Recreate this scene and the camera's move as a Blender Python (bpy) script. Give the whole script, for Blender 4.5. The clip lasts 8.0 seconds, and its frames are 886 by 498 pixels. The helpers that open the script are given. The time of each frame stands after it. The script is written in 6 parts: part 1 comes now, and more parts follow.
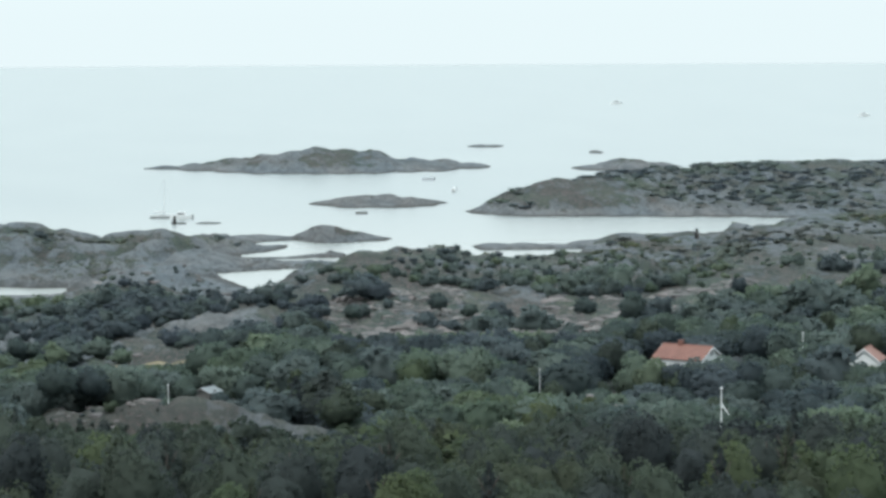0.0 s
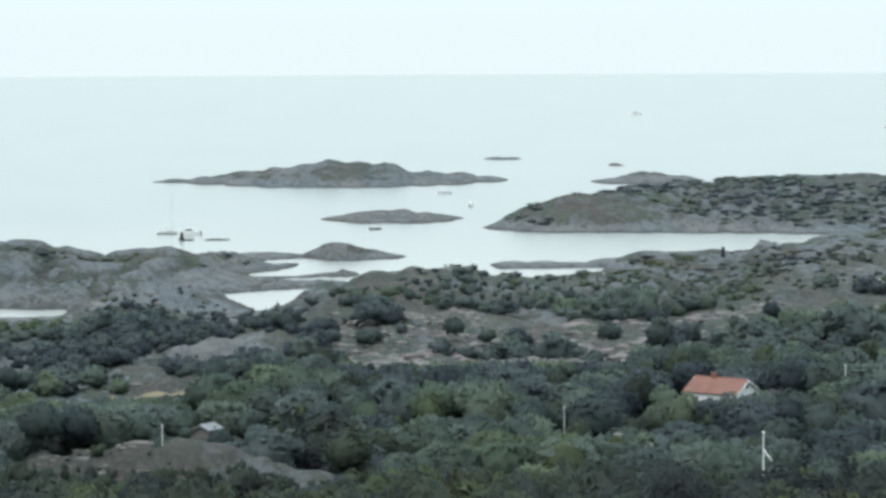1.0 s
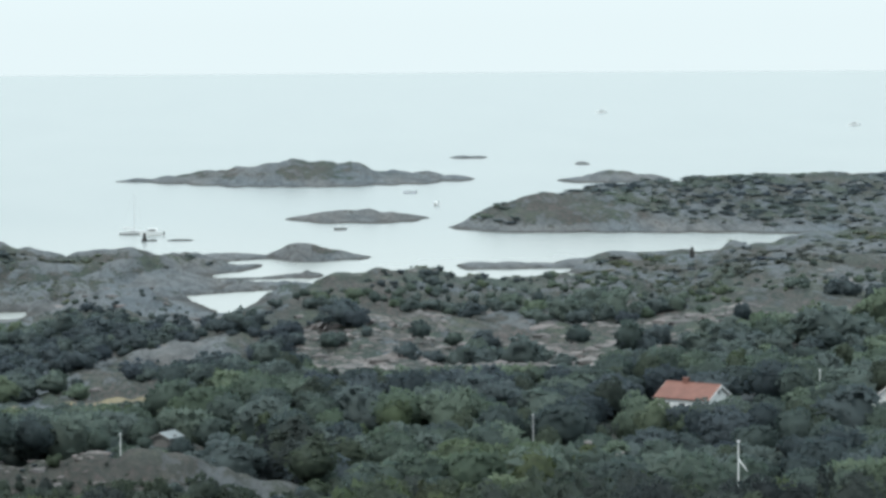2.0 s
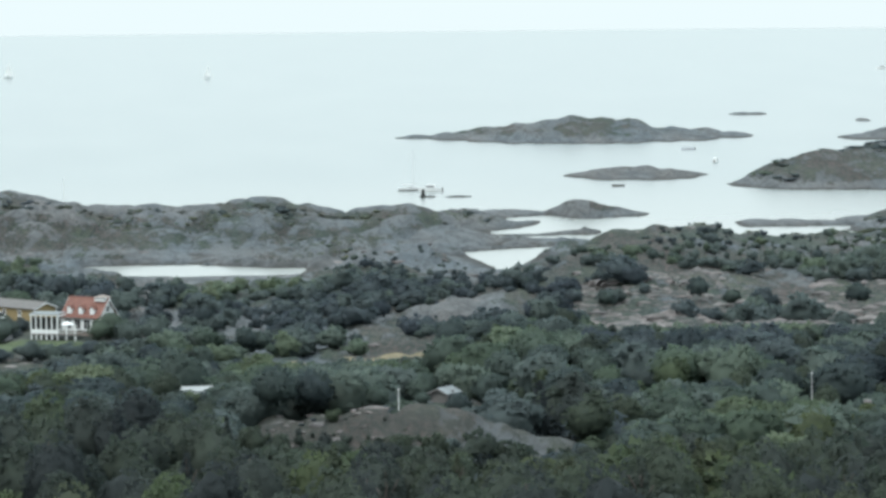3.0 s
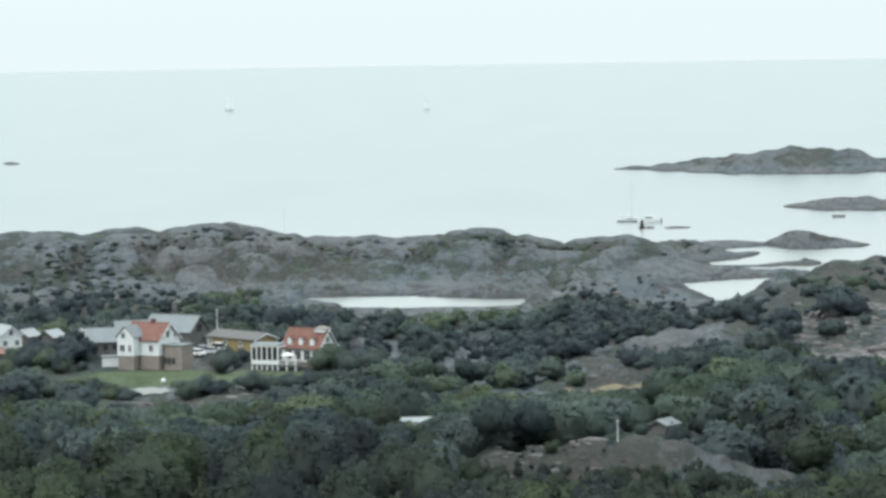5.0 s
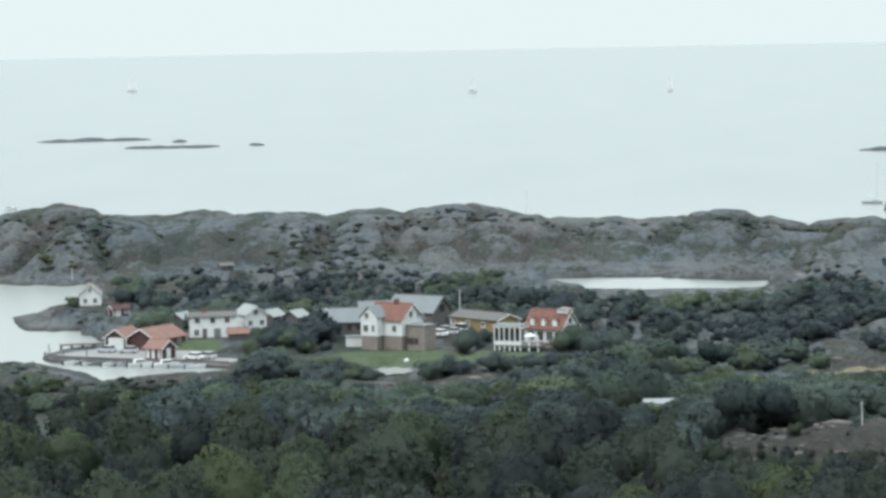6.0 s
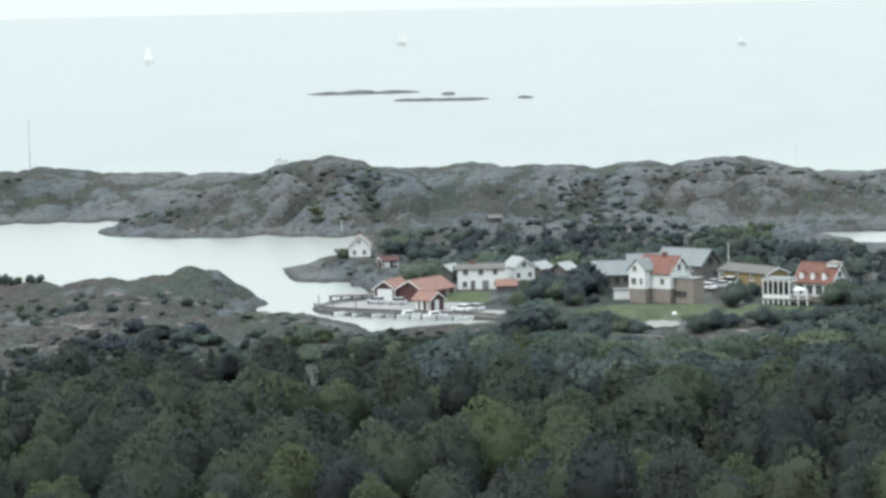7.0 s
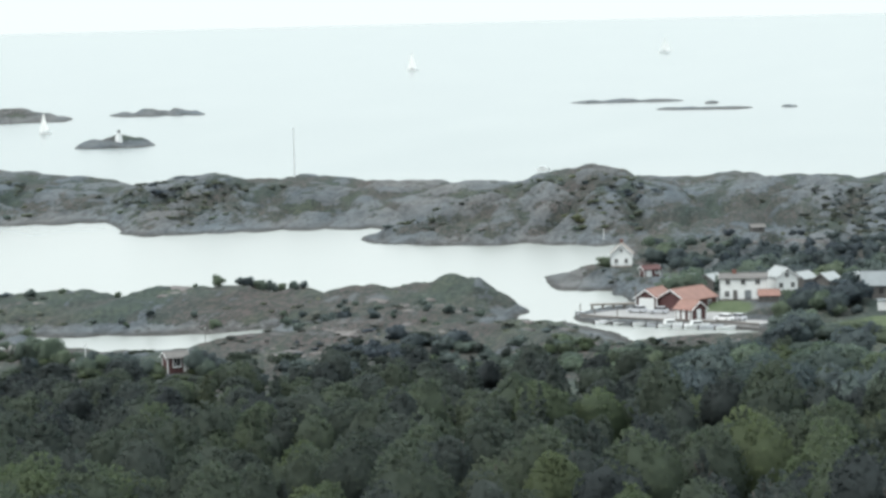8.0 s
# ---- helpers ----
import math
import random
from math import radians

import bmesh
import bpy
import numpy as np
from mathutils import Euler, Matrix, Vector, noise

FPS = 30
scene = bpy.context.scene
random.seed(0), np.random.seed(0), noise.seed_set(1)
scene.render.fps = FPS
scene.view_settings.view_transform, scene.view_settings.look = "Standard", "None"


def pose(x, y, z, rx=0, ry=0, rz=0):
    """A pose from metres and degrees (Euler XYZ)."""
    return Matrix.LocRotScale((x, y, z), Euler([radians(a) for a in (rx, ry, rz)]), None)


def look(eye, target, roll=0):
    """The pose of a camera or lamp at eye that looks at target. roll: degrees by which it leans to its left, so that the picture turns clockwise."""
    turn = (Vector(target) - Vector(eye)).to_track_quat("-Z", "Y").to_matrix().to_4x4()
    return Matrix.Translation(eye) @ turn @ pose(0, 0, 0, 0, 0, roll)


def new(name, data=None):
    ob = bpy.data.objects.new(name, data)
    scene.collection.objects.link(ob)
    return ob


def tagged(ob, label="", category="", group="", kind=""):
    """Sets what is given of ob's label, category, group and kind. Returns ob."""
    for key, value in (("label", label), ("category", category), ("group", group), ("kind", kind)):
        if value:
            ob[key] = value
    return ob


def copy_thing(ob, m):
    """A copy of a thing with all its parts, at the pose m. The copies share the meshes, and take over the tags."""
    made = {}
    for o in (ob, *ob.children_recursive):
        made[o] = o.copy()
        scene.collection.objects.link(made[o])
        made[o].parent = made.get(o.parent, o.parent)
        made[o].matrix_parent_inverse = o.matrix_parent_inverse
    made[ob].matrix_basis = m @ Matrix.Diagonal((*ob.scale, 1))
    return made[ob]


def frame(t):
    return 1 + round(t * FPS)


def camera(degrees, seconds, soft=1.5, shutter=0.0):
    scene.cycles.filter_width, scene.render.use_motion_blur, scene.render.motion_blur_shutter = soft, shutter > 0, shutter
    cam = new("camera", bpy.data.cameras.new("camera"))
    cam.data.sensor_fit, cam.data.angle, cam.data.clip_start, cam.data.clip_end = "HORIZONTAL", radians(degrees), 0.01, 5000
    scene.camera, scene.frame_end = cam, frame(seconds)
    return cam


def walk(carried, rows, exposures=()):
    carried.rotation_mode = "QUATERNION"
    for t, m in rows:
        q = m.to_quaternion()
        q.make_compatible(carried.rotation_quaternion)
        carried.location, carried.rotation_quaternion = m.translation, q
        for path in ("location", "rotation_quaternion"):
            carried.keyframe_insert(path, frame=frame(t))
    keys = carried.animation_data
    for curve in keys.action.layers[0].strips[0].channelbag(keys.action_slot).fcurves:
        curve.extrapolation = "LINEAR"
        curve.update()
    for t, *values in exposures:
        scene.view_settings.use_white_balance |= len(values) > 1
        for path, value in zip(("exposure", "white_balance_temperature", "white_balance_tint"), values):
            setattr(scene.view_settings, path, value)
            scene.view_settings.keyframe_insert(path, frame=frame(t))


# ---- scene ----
# ---------------------------------------------------------------- camera
cam = camera(16.0, 8.0, soft=3.1)
# seconds, eye x, y, z, bearing to the right, tilt, lean to the right
PATH = [
    (0.00, -9.54, -49.08, 76.00, 11.098, -4.228, 0.300),
    (0.50, -5.95, -30.63, 76.00, 9.889, -4.322, 0.300),
    (1.00, -2.33, -11.98, 76.00, 10.806, -4.050, 0.300),
    (1.20, -1.20, -6.20, 76.00, 11.427, -3.950, 0.310),
    (1.75, -0.20, -1.00, 76.00, 11.900, -3.960, 0.375),
    (2.30, 0.00, 0.00, 76.00, 10.113, -4.388, 0.380),
    (2.50, 0.00, 0.00, 76.00, 9.039, -4.598, 0.461),
    (3.00, 0.00, 0.00, 76.00, 6.360, -4.841, 0.583),
    (3.50, 0.00, 0.00, 76.00, 4.207, -4.917, 0.693),
    (4.00, 0.00, 0.00, 76.00, 3.103, -4.860, 0.721),
    (4.20, 0.00, 0.00, 76.00, 2.964, -4.764, 0.707),
    (4.75, 0.00, 0.00, 76.00, 2.750, -4.380, 0.830),
    (5.30, 0.00, 0.00, 76.00, 1.461, -4.143, 0.962),
    (5.50, 0.00, 0.00, 76.00, 0.501, -4.176, 0.925),
    (6.00, 0.00, 0.00, 76.00, -2.047, -4.489, 1.146),
    (6.50, 0.00, 0.00, 76.00, -4.562, -4.876, 1.212),
    (7.00, 0.00, 0.00, 76.00, -6.952, -5.246, 1.352),
    (7.50, 0.00, 0.00, 76.00, -9.310, -5.261, 1.385),
    (8.00, 0.00, 0.00, 76.00, -11.723, -4.981, 1.388),
]
walk(cam, [(t, pose(x, y, z, 0, 0, -b) @ pose(0, 0, 0, 90 + p, 0, 0) @ pose(0, 0, 0, 0, 0, -r)) for t, x, y, z, b, p, r in PATH],
     exposures=[(0, 0.12, 6450, 11), (1, 0.15, 6450, 11), (2.5, 0.08, 6450, 11), (3, 0.17, 6480, 11), (3.5, 0.17, 6500, 11), (4, 0.25, 6550, 11), (5.5, 0.08, 6530, 11.5), (6, 0.07, 6550, 12), (6.5, 0.16, 6600, 12.5), (7, 0.23, 6630, 13), (7.5, 0.3, 6700, 13.5), (8, 0.27, 6750, 14)])

# ---------------------------------------------------------------- sky and light
world = bpy.data.worlds.new("overcast_sky")
scene.world = world
world.use_nodes = True
wn, wl = world.node_tree.nodes, world.node_tree.links
wn.clear()
sky = wn.new("ShaderNodeTexSky")
sky.sky_type, sky.sun_disc = "NISHITA", False
sky.sun_elevation, sky.sun_rotation = radians(55), radians(225)
sky.air_density, sky.dust_density, sky.ozone_density = 1.0, 4.0, 1.0
cloud = wn.new("ShaderNodeMix")
cloud.data_type = "RGBA"
cloud.inputs[0].default_value = 0.86
cloud.inputs[7].default_value = (9.4, 10.9, 11.1, 1)
wl.new(sky.outputs[0], cloud.inputs[6])
# an overcast sky is brighter overhead than at the horizon
up = wn.new("ShaderNodeTexCoord")
axis = wn.new("ShaderNodeSeparateXYZ")
wl.new(up.outputs["Generated"], axis.inputs[0])
rise = wn.new("ShaderNodeMapRange")
rise.inputs[1].default_value, rise.inputs[2].default_value = 0.0, 1.0
rise.inputs[3].default_value, rise.inputs[4].default_value = 0.092, 0.25
wl.new(axis.outputs["Z"], rise.inputs[0])
bg = wn.new("ShaderNodeBackground")
wl.new(rise.outputs[0], bg.inputs[1])
wl.new(cloud.outputs[2], bg.inputs[0])
wo = wn.new("ShaderNodeOutputWorld")
wl.new(bg.outputs[0], wo.inputs[0])
sun = new("sun", bpy.data.lights.new("sun", "SUN"))
sun.data.energy, sun.data.angle, sun.data.color = 1.3, radians(16), (1.0, 0.97, 0.92)
sun.matrix_world = look((0, 0, 300), (150, 150, 0))

# ---------------------------------------------------------------- materials


def material(name, rough=0.8, metal=0.0, spec=0.3):
    m = bpy.data.materials.new(name)
    m.use_nodes = True
    b = m.node_tree.nodes["Principled BSDF"]
    b.inputs["Roughness"].default_value, b.inputs["Metallic"].default_value = rough, metal
    b.inputs["Specular IOR Level"].default_value = spec
    return m, m.node_tree.nodes, m.node_tree.links, b


def ramp(nodes, links, source, stops):
    r = nodes.new("ShaderNodeValToRGB")
    while len(r.color_ramp.elements) < len(stops):
        r.color_ramp.elements.new(0.5)
    for e, (p, c) in zip(r.color_ramp.elements, stops):
        e.position, e.color = p, (*c, 1)
    links.new(source, r.inputs[0])
    return r.outputs[0]


def grain(nodes, links, scale, detail=5.0, rough=0.55, coords="Object", stretch=None):
    c = nodes.new("ShaderNodeTexCoord")
    n = nodes.new("ShaderNodeTexNoise")
    n.inputs["Scale"].default_value, n.inputs["Detail"].default_value = scale, detail
    n.inputs["Roughness"].default_value = rough
    if stretch:
        mp = nodes.new("ShaderNodeMapping")
        mp.inputs["Scale"].default_value = stretch
        links.new(c.outputs[coords], mp.inputs["Vector"])
        links.new(mp.outputs[0], n.inputs["Vector"])
    else:
        links.new(c.outputs[coords], n.inputs["Vector"])
    return n.outputs["Fac"]


def blend(nodes, links, fac, a, b, mode="MIX"):
    x = nodes.new("ShaderNodeMix")
    x.data_type, x.blend_type = "RGBA", mode
    for value, slot in ((fac, 0), (a, 6), (b, 7)):
        if isinstance(value, (int, float)):
            x.inputs[slot].default_value = value
        elif isinstance(value, tuple):
            x.inputs[slot].default_value = (*value, 1)
        else:
            links.new(value, x.inputs[slot])
    return x.outputs[2]


def bump(nodes, links, b, height, strength, distance):
    k = nodes.new("ShaderNodeBump")
    k.inputs["Strength"].default_value, k.inputs["Distance"].default_value = strength, distance
    links.new(height, k.inputs["Height"])
    links.new(k.outputs[0], b.inputs["Normal"])


def painted(name, colour, dark=0.75, scale=1.5, rough=0.75, metal=0.0):
    """A worn painted or plain surface: one colour, blotched and grained."""
    m, n, l, b = material(name, rough, metal)
    g = grain(n, l, scale, 6)
    f = grain(n, l, scale * 9, 3)
    c = ramp(n, l, g, [(0.3, tuple(v * dark for v in colour)), (0.65, colour)])
    c = blend(n, l, 0.25, c, ramp(n, l, f, [(0.35, tuple(v * 0.7 for v in colour)), (0.6, colour)]))
    l.new(c, b.inputs["Base Color"])
    bump(n, l, b, f, 0.2, 0.02)
    return m


LONG = (1.0, 0.3, 1.8)


def land_material(name):
    """Bare rock, heather and grass: the cover attribute says how much grows there."""
    m, n, l, b = material(name, 0.9, spec=0.15)
    # patches and slabs are stretched along y to look even from the camera
    big, mid, fine = grain(n, l, 0.035, 6, stretch=LONG), grain(n, l, 0.2, 6, 0.62, stretch=LONG), grain(n, l, 1.0, 6, 0.7, stretch=LONG)
    # weathered granite: grey, warm and pale slabs, split by dark cracks
    # slight blue in these greys paints haze into the rock
    rock = ramp(n, l, mid, [(0.34, (0.068, 0.076, 0.08)), (0.5, (0.105, 0.112, 0.116)), (0.64, (0.15, 0.156, 0.158))])
    rock = blend(n, l, 0.26, rock, ramp(n, l, fine, [(0.36, (0.057, 0.066, 0.07)), (0.5, (0.105, 0.115, 0.119)), (0.62, (0.174, 0.184, 0.187))]))
    rock = blend(n, l, 1.0, rock, ramp(n, l, big, [(0.35, (0.9, 1.0, 1.1)), (0.5, (0.98, 1.01, 1.05)), (0.66, (1.08, 1.02, 1.0))]), "MULTIPLY")
    c = n.new("ShaderNodeTexCoord")
    mp = n.new("ShaderNodeMapping")
    mp.inputs["Rotation"].default_value, mp.inputs["Scale"].default_value = (0.3, 0.5, 0.3), (0.16, 0.05, 0.22)
    l.new(c.outputs["Object"], mp.inputs["Vector"])
    wob = n.new("ShaderNodeVectorMath")
    wob.operation = "MULTIPLY_ADD"
    warp = n.new("ShaderNodeTexNoise")
    warp.inputs["Scale"].default_value, warp.inputs["Detail"].default_value = 0.12, 4
    l.new(c.outputs["Object"], warp.inputs["Vector"])
    l.new(warp.outputs["Color"], wob.inputs[0])
    wob.inputs[1].default_value = (0.7, 0.7, 0.7)
    l.new(mp.outputs[0], wob.inputs[2])
    crack = n.new("ShaderNodeTexVoronoi")
    crack.feature = "DISTANCE_TO_EDGE"
    crack.inputs["Scale"].default_value = 1.0
    l.new(wob.outputs[0], crack.inputs["Vector"])
    split = ramp(n, l, crack.outputs["Distance"], [(0.0, (0.42, 0.42, 0.42)), (0.07, (1, 1, 1))])
    rock = blend(n, l, 0.5, rock, split, "MULTIPLY")
    # heather, grass, juniper and moss
    plants = ramp(n, l, big, [(0.33, (0.038, 0.06, 0.052)), (0.46, (0.048, 0.066, 0.054)), (0.55, (0.066, 0.071, 0.056)), (0.6, (0.07, 0.062, 0.06)), (0.7, (0.088, 0.07, 0.066))])
    hue = grain(n, l, 0.085, 5, 0.6, stretch=LONG)
    plants = blend(n, l, ramp(n, l, hue, [(0.43, (0, 0, 0)), (0.58, (0.75, 0.75, 0.75))]), plants, (0.085, 0.067, 0.064))
    plants = blend(n, l, ramp(n, l, hue, [(0.33, (0.7, 0.7, 0.7)), (0.46, (0, 0, 0))]), plants, (0.072, 0.085, 0.054))
    plants = blend(n, l, ramp(n, l, fine, [(0.42, (0, 0, 0)), (0.56, (0.9, 0.9, 0.9))]), plants, (0.024, 0.035, 0.031))
    a = n.new("ShaderNodeAttribute")
    a.attribute_name = "cover"
    patch = n.new("ShaderNodeMath")
    patch.operation = "MULTIPLY_ADD"
    l.new(mid, patch.inputs[0])
    patch.inputs[1].default_value = 3.2
    l.new(a.outputs["Fac"], patch.inputs[2])
    add = n.new("ShaderNodeMath")
    add.operation = "MULTIPLY_ADD"
    l.new(fine, add.inputs[0])
    add.inputs[1].default_value = 1.3
    l.new(patch.outputs[0], add.inputs[2])
    scaled = n.new("ShaderNodeMapRange")
    scaled.inputs[1].default_value, scaled.inputs[2].default_value = 2.67, 2.85
    l.new(add.outputs[0], scaled.inputs[0])
    f = ramp(n, l, scaled.outputs[0], [(0.0, (0, 0, 0)), (1.0, (0.92, 0.92, 0.92))])
    land = blend(n, l, f, rock, plants)
    # the wet shore and the near whaleback are mixed towards dark brown
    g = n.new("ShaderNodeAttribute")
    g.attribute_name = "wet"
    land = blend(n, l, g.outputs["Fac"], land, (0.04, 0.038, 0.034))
    q = n.new("ShaderNodeAttribute")
    q.attribute_name = "lawn"
    grass = ramp(n, l, fine, [(0.3, (0.07, 0.098, 0.056)), (0.7, (0.108, 0.134, 0.078))])
    sign = n.new("ShaderNodeMath")
    sign.operation = "MULTIPLY"
    sign.inputs[1].default_value = -1.0
    l.new(q.outputs["Fac"], sign.inputs[0])
    land = blend(n, l, q.outputs["Fac"], land, grass)
    land = blend(n, l, sign.outputs[0], land, ramp(n, l, fine, [(0.3, (0.16, 0.14, 0.09)), (0.7, (0.24, 0.205, 0.135))]))
    l.new(land, b.inputs["Base Color"])
    rough = n.new("ShaderNodeMath")
    rough.operation = "ADD"
    l.new(mid, rough.inputs[0])
    l.new(fine, rough.inputs[1])
    bump(n, l, b, rough.outputs[0], 0.9, 1.6)
    return m


def sea_material():
    m, n, l, b = material("sea_water", 0.16, spec=0.5)
    b.inputs["IOR"].default_value = 1.33
    c = n.new("ShaderNodeTexCoord")
    mp = n.new("ShaderNodeMapping")
    mp.inputs["Scale"].default_value = (0.02, 0.006, 1)
    l.new(c.outputs["Object"], mp.inputs["Vector"])
    w = n.new("ShaderNodeTexNoise")
    w.inputs["Scale"].default_value, w.inputs["Detail"].default_value = 1.0, 6
    l.new(mp.outputs[0], w.inputs["Vector"])
    # inside the outer land a brighter sky reflection is painted into the water's colour
    dist = n.new("ShaderNodeVectorMath")
    dist.operation = "LENGTH"
    l.new(c.outputs["Object"], dist.inputs[0])
    near = n.new("ShaderNodeMapRange")
    near.inputs[1].default_value, near.inputs[2].default_value, near.inputs[3].default_value, near.inputs[4].default_value = 950, 1250, 1.0, 0.0
    l.new(dist.outputs["Value"], near.inputs[0])
    deep = ramp(n, l, w.outputs["Fac"], [(0.35, (0.165, 0.192, 0.194)), (0.65, (0.19, 0.216, 0.216))])
    l.new(blend(n, l, near.outputs[0], deep, (0.228, 0.243, 0.234)), b.inputs["Base Color"])
    r = n.new("ShaderNodeMapRange")
    r.inputs[3].default_value, r.inputs[4].default_value = 0.22, 0.26
    l.new(w.outputs["Fac"], r.inputs[0])
    l.new(r.outputs[0], b.inputs["Roughness"])
    return m


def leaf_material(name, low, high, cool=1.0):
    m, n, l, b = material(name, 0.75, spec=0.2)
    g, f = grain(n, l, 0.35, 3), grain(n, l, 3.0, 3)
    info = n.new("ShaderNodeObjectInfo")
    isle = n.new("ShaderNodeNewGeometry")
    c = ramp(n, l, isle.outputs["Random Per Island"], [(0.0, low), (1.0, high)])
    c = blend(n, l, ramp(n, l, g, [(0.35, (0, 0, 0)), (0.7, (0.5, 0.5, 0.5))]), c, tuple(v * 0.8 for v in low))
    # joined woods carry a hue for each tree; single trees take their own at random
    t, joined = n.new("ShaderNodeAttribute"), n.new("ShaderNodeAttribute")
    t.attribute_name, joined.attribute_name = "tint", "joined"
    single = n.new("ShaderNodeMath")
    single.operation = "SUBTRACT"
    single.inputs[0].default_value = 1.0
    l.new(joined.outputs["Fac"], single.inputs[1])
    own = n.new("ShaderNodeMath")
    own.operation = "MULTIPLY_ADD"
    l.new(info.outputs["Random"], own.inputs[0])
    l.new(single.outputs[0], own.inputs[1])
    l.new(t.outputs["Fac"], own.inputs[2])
    # dark hues are tinted blue by cool, which paints haze into the leaves
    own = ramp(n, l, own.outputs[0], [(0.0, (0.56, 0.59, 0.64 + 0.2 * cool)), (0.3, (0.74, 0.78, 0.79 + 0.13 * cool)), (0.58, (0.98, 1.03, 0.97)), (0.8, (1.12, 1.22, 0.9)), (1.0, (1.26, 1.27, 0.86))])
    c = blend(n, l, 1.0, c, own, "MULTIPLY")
    l.new(c, b.inputs["Base Color"])
    bump(n, l, b, f, 0.4, 0.1)
    thin = n.new("ShaderNodeBsdfTranslucent")
    l.new(c, thin.inputs["Color"])
    mix = n.new("ShaderNodeMixShader")
    mix.inputs[0].default_value = 0.55
    l.new(b.outputs[0], mix.inputs[1])
    l.new(thin.outputs[0], mix.inputs[2])
    l.new(mix.outputs[0], n["Material Output"].inputs["Surface"])
    return m


LAND, SEA = land_material("rock_and_heath"), sea_material()
# broad leaves, bushes and juniper are tinted blue, the last two paler, as haze
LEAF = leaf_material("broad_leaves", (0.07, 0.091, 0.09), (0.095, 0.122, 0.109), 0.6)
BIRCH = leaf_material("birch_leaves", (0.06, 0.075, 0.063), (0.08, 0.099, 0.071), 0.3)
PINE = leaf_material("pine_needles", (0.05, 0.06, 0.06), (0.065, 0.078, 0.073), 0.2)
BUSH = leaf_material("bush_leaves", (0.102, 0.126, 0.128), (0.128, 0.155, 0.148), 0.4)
JUNIPER_HAZED = leaf_material("juniper_scrub", (0.118, 0.146, 0.156), (0.14, 0.168, 0.172), 0.4)
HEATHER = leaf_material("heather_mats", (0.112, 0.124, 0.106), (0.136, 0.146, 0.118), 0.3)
BARK = painted("bark", (0.06, 0.052, 0.046), 0.5, 3)
WHITE = painted("white_paint", (0.62, 0.64, 0.64), 0.9, 0.8)
SAIL = painted("sail_cloth", (0.8, 0.8, 0.78), 0.95, 0.6)
SAIL_THIN = SAIL.node_tree.nodes.new("ShaderNodeBsdfTranslucent")
SAIL_THIN.inputs["Color"].default_value = (0.8, 0.8, 0.78, 1)
SAIL_MIX = SAIL.node_tree.nodes.new("ShaderNodeMixShader")
SAIL.node_tree.links.new(SAIL.node_tree.nodes["Principled BSDF"].outputs[0], SAIL_MIX.inputs[1])
SAIL.node_tree.links.new(SAIL_THIN.outputs[0], SAIL_MIX.inputs[2])
SAIL.node_tree.links.new(SAIL_MIX.outputs[0], SAIL.node_tree.nodes["Material Output"].inputs["Surface"])
FALU = painted("falu_red_paint", (0.08, 0.038, 0.038), 0.7, 1.0)
TILE = painted("clay_roof_tile", (0.22, 0.125, 0.105), 0.7, 0.7)
REDTILE = painted("red_roof_tile", (0.165, 0.078, 0.062), 0.65, 0.7)
SLATE = painted("grey_roof_sheet", (0.165, 0.185, 0.195), 0.8, 0.6, 0.6)
PALE = painted("pale_roof_sheet", (0.26, 0.28, 0.285), 0.85, 0.6, 0.6)
GREY = painted("weathered_grey_boards", (0.12, 0.115, 0.112), 0.7, 1.0)
STONE = painted("rough_stone", (0.24, 0.21, 0.19), 0.6, 1.6)
GRANITE = painted("pale_granite", (0.205, 0.196, 0.19), 0.45, 0.9, 0.9)


def slab_material():
    """Jointed granite, each block its own grey or pink, lichen-stained."""
    m, n, l, b = material("jointed_granite", 0.9, spec=0.15)
    isle = n.new("ShaderNodeNewGeometry")
    c = ramp(n, l, isle.outputs["Random Per Island"], [(0.0, (0.08, 0.078, 0.08)), (0.4, (0.125, 0.116, 0.117)), (0.75, (0.136, 0.12, 0.118)), (1.0, (0.17, 0.16, 0.158))])
    g, f = grain(n, l, 0.5, 5, 0.65), grain(n, l, 3.0, 5, 0.65)
    c = blend(n, l, ramp(n, l, g, [(0.45, (0, 0, 0)), (0.62, (0.75, 0.75, 0.75))]), c, (0.066, 0.068, 0.064))
    c = blend(n, l, 0.6, c, ramp(n, l, f, [(0.3, (0.55, 0.55, 0.55)), (0.65, (1.15, 1.15, 1.15))]), "MULTIPLY")
    l.new(c, b.inputs["Base Color"])
    bump(n, l, b, f, 0.5, 0.15)
    return m


SLAB = slab_material()
OCHRE = painted("ochre_paint", (0.24, 0.185, 0.095), 0.85, 0.9)
DARK = painted("dark_glass", (0.012, 0.013, 0.015), 0.7, 2.0, 0.55)
WOOD = painted("grey_timber", (0.13, 0.115, 0.1), 0.6, 2.0)
METAL = painted("galvanised_pole", (0.5, 0.51, 0.52), 0.8, 2.0, 0.5, 0.3)
CARW = painted("white_car_paint", (0.7, 0.71, 0.72), 0.95, 0.5, 0.3)
CARS = painted("silver_car_paint", (0.45, 0.47, 0.5), 0.9, 0.5, 0.3)
RUBBER = painted("black_rubber", (0.02, 0.02, 0.02), 0.8, 3)
GRAVEL = painted("gravel", (0.25, 0.25, 0.25), 0.7, 0.8, 0.95)

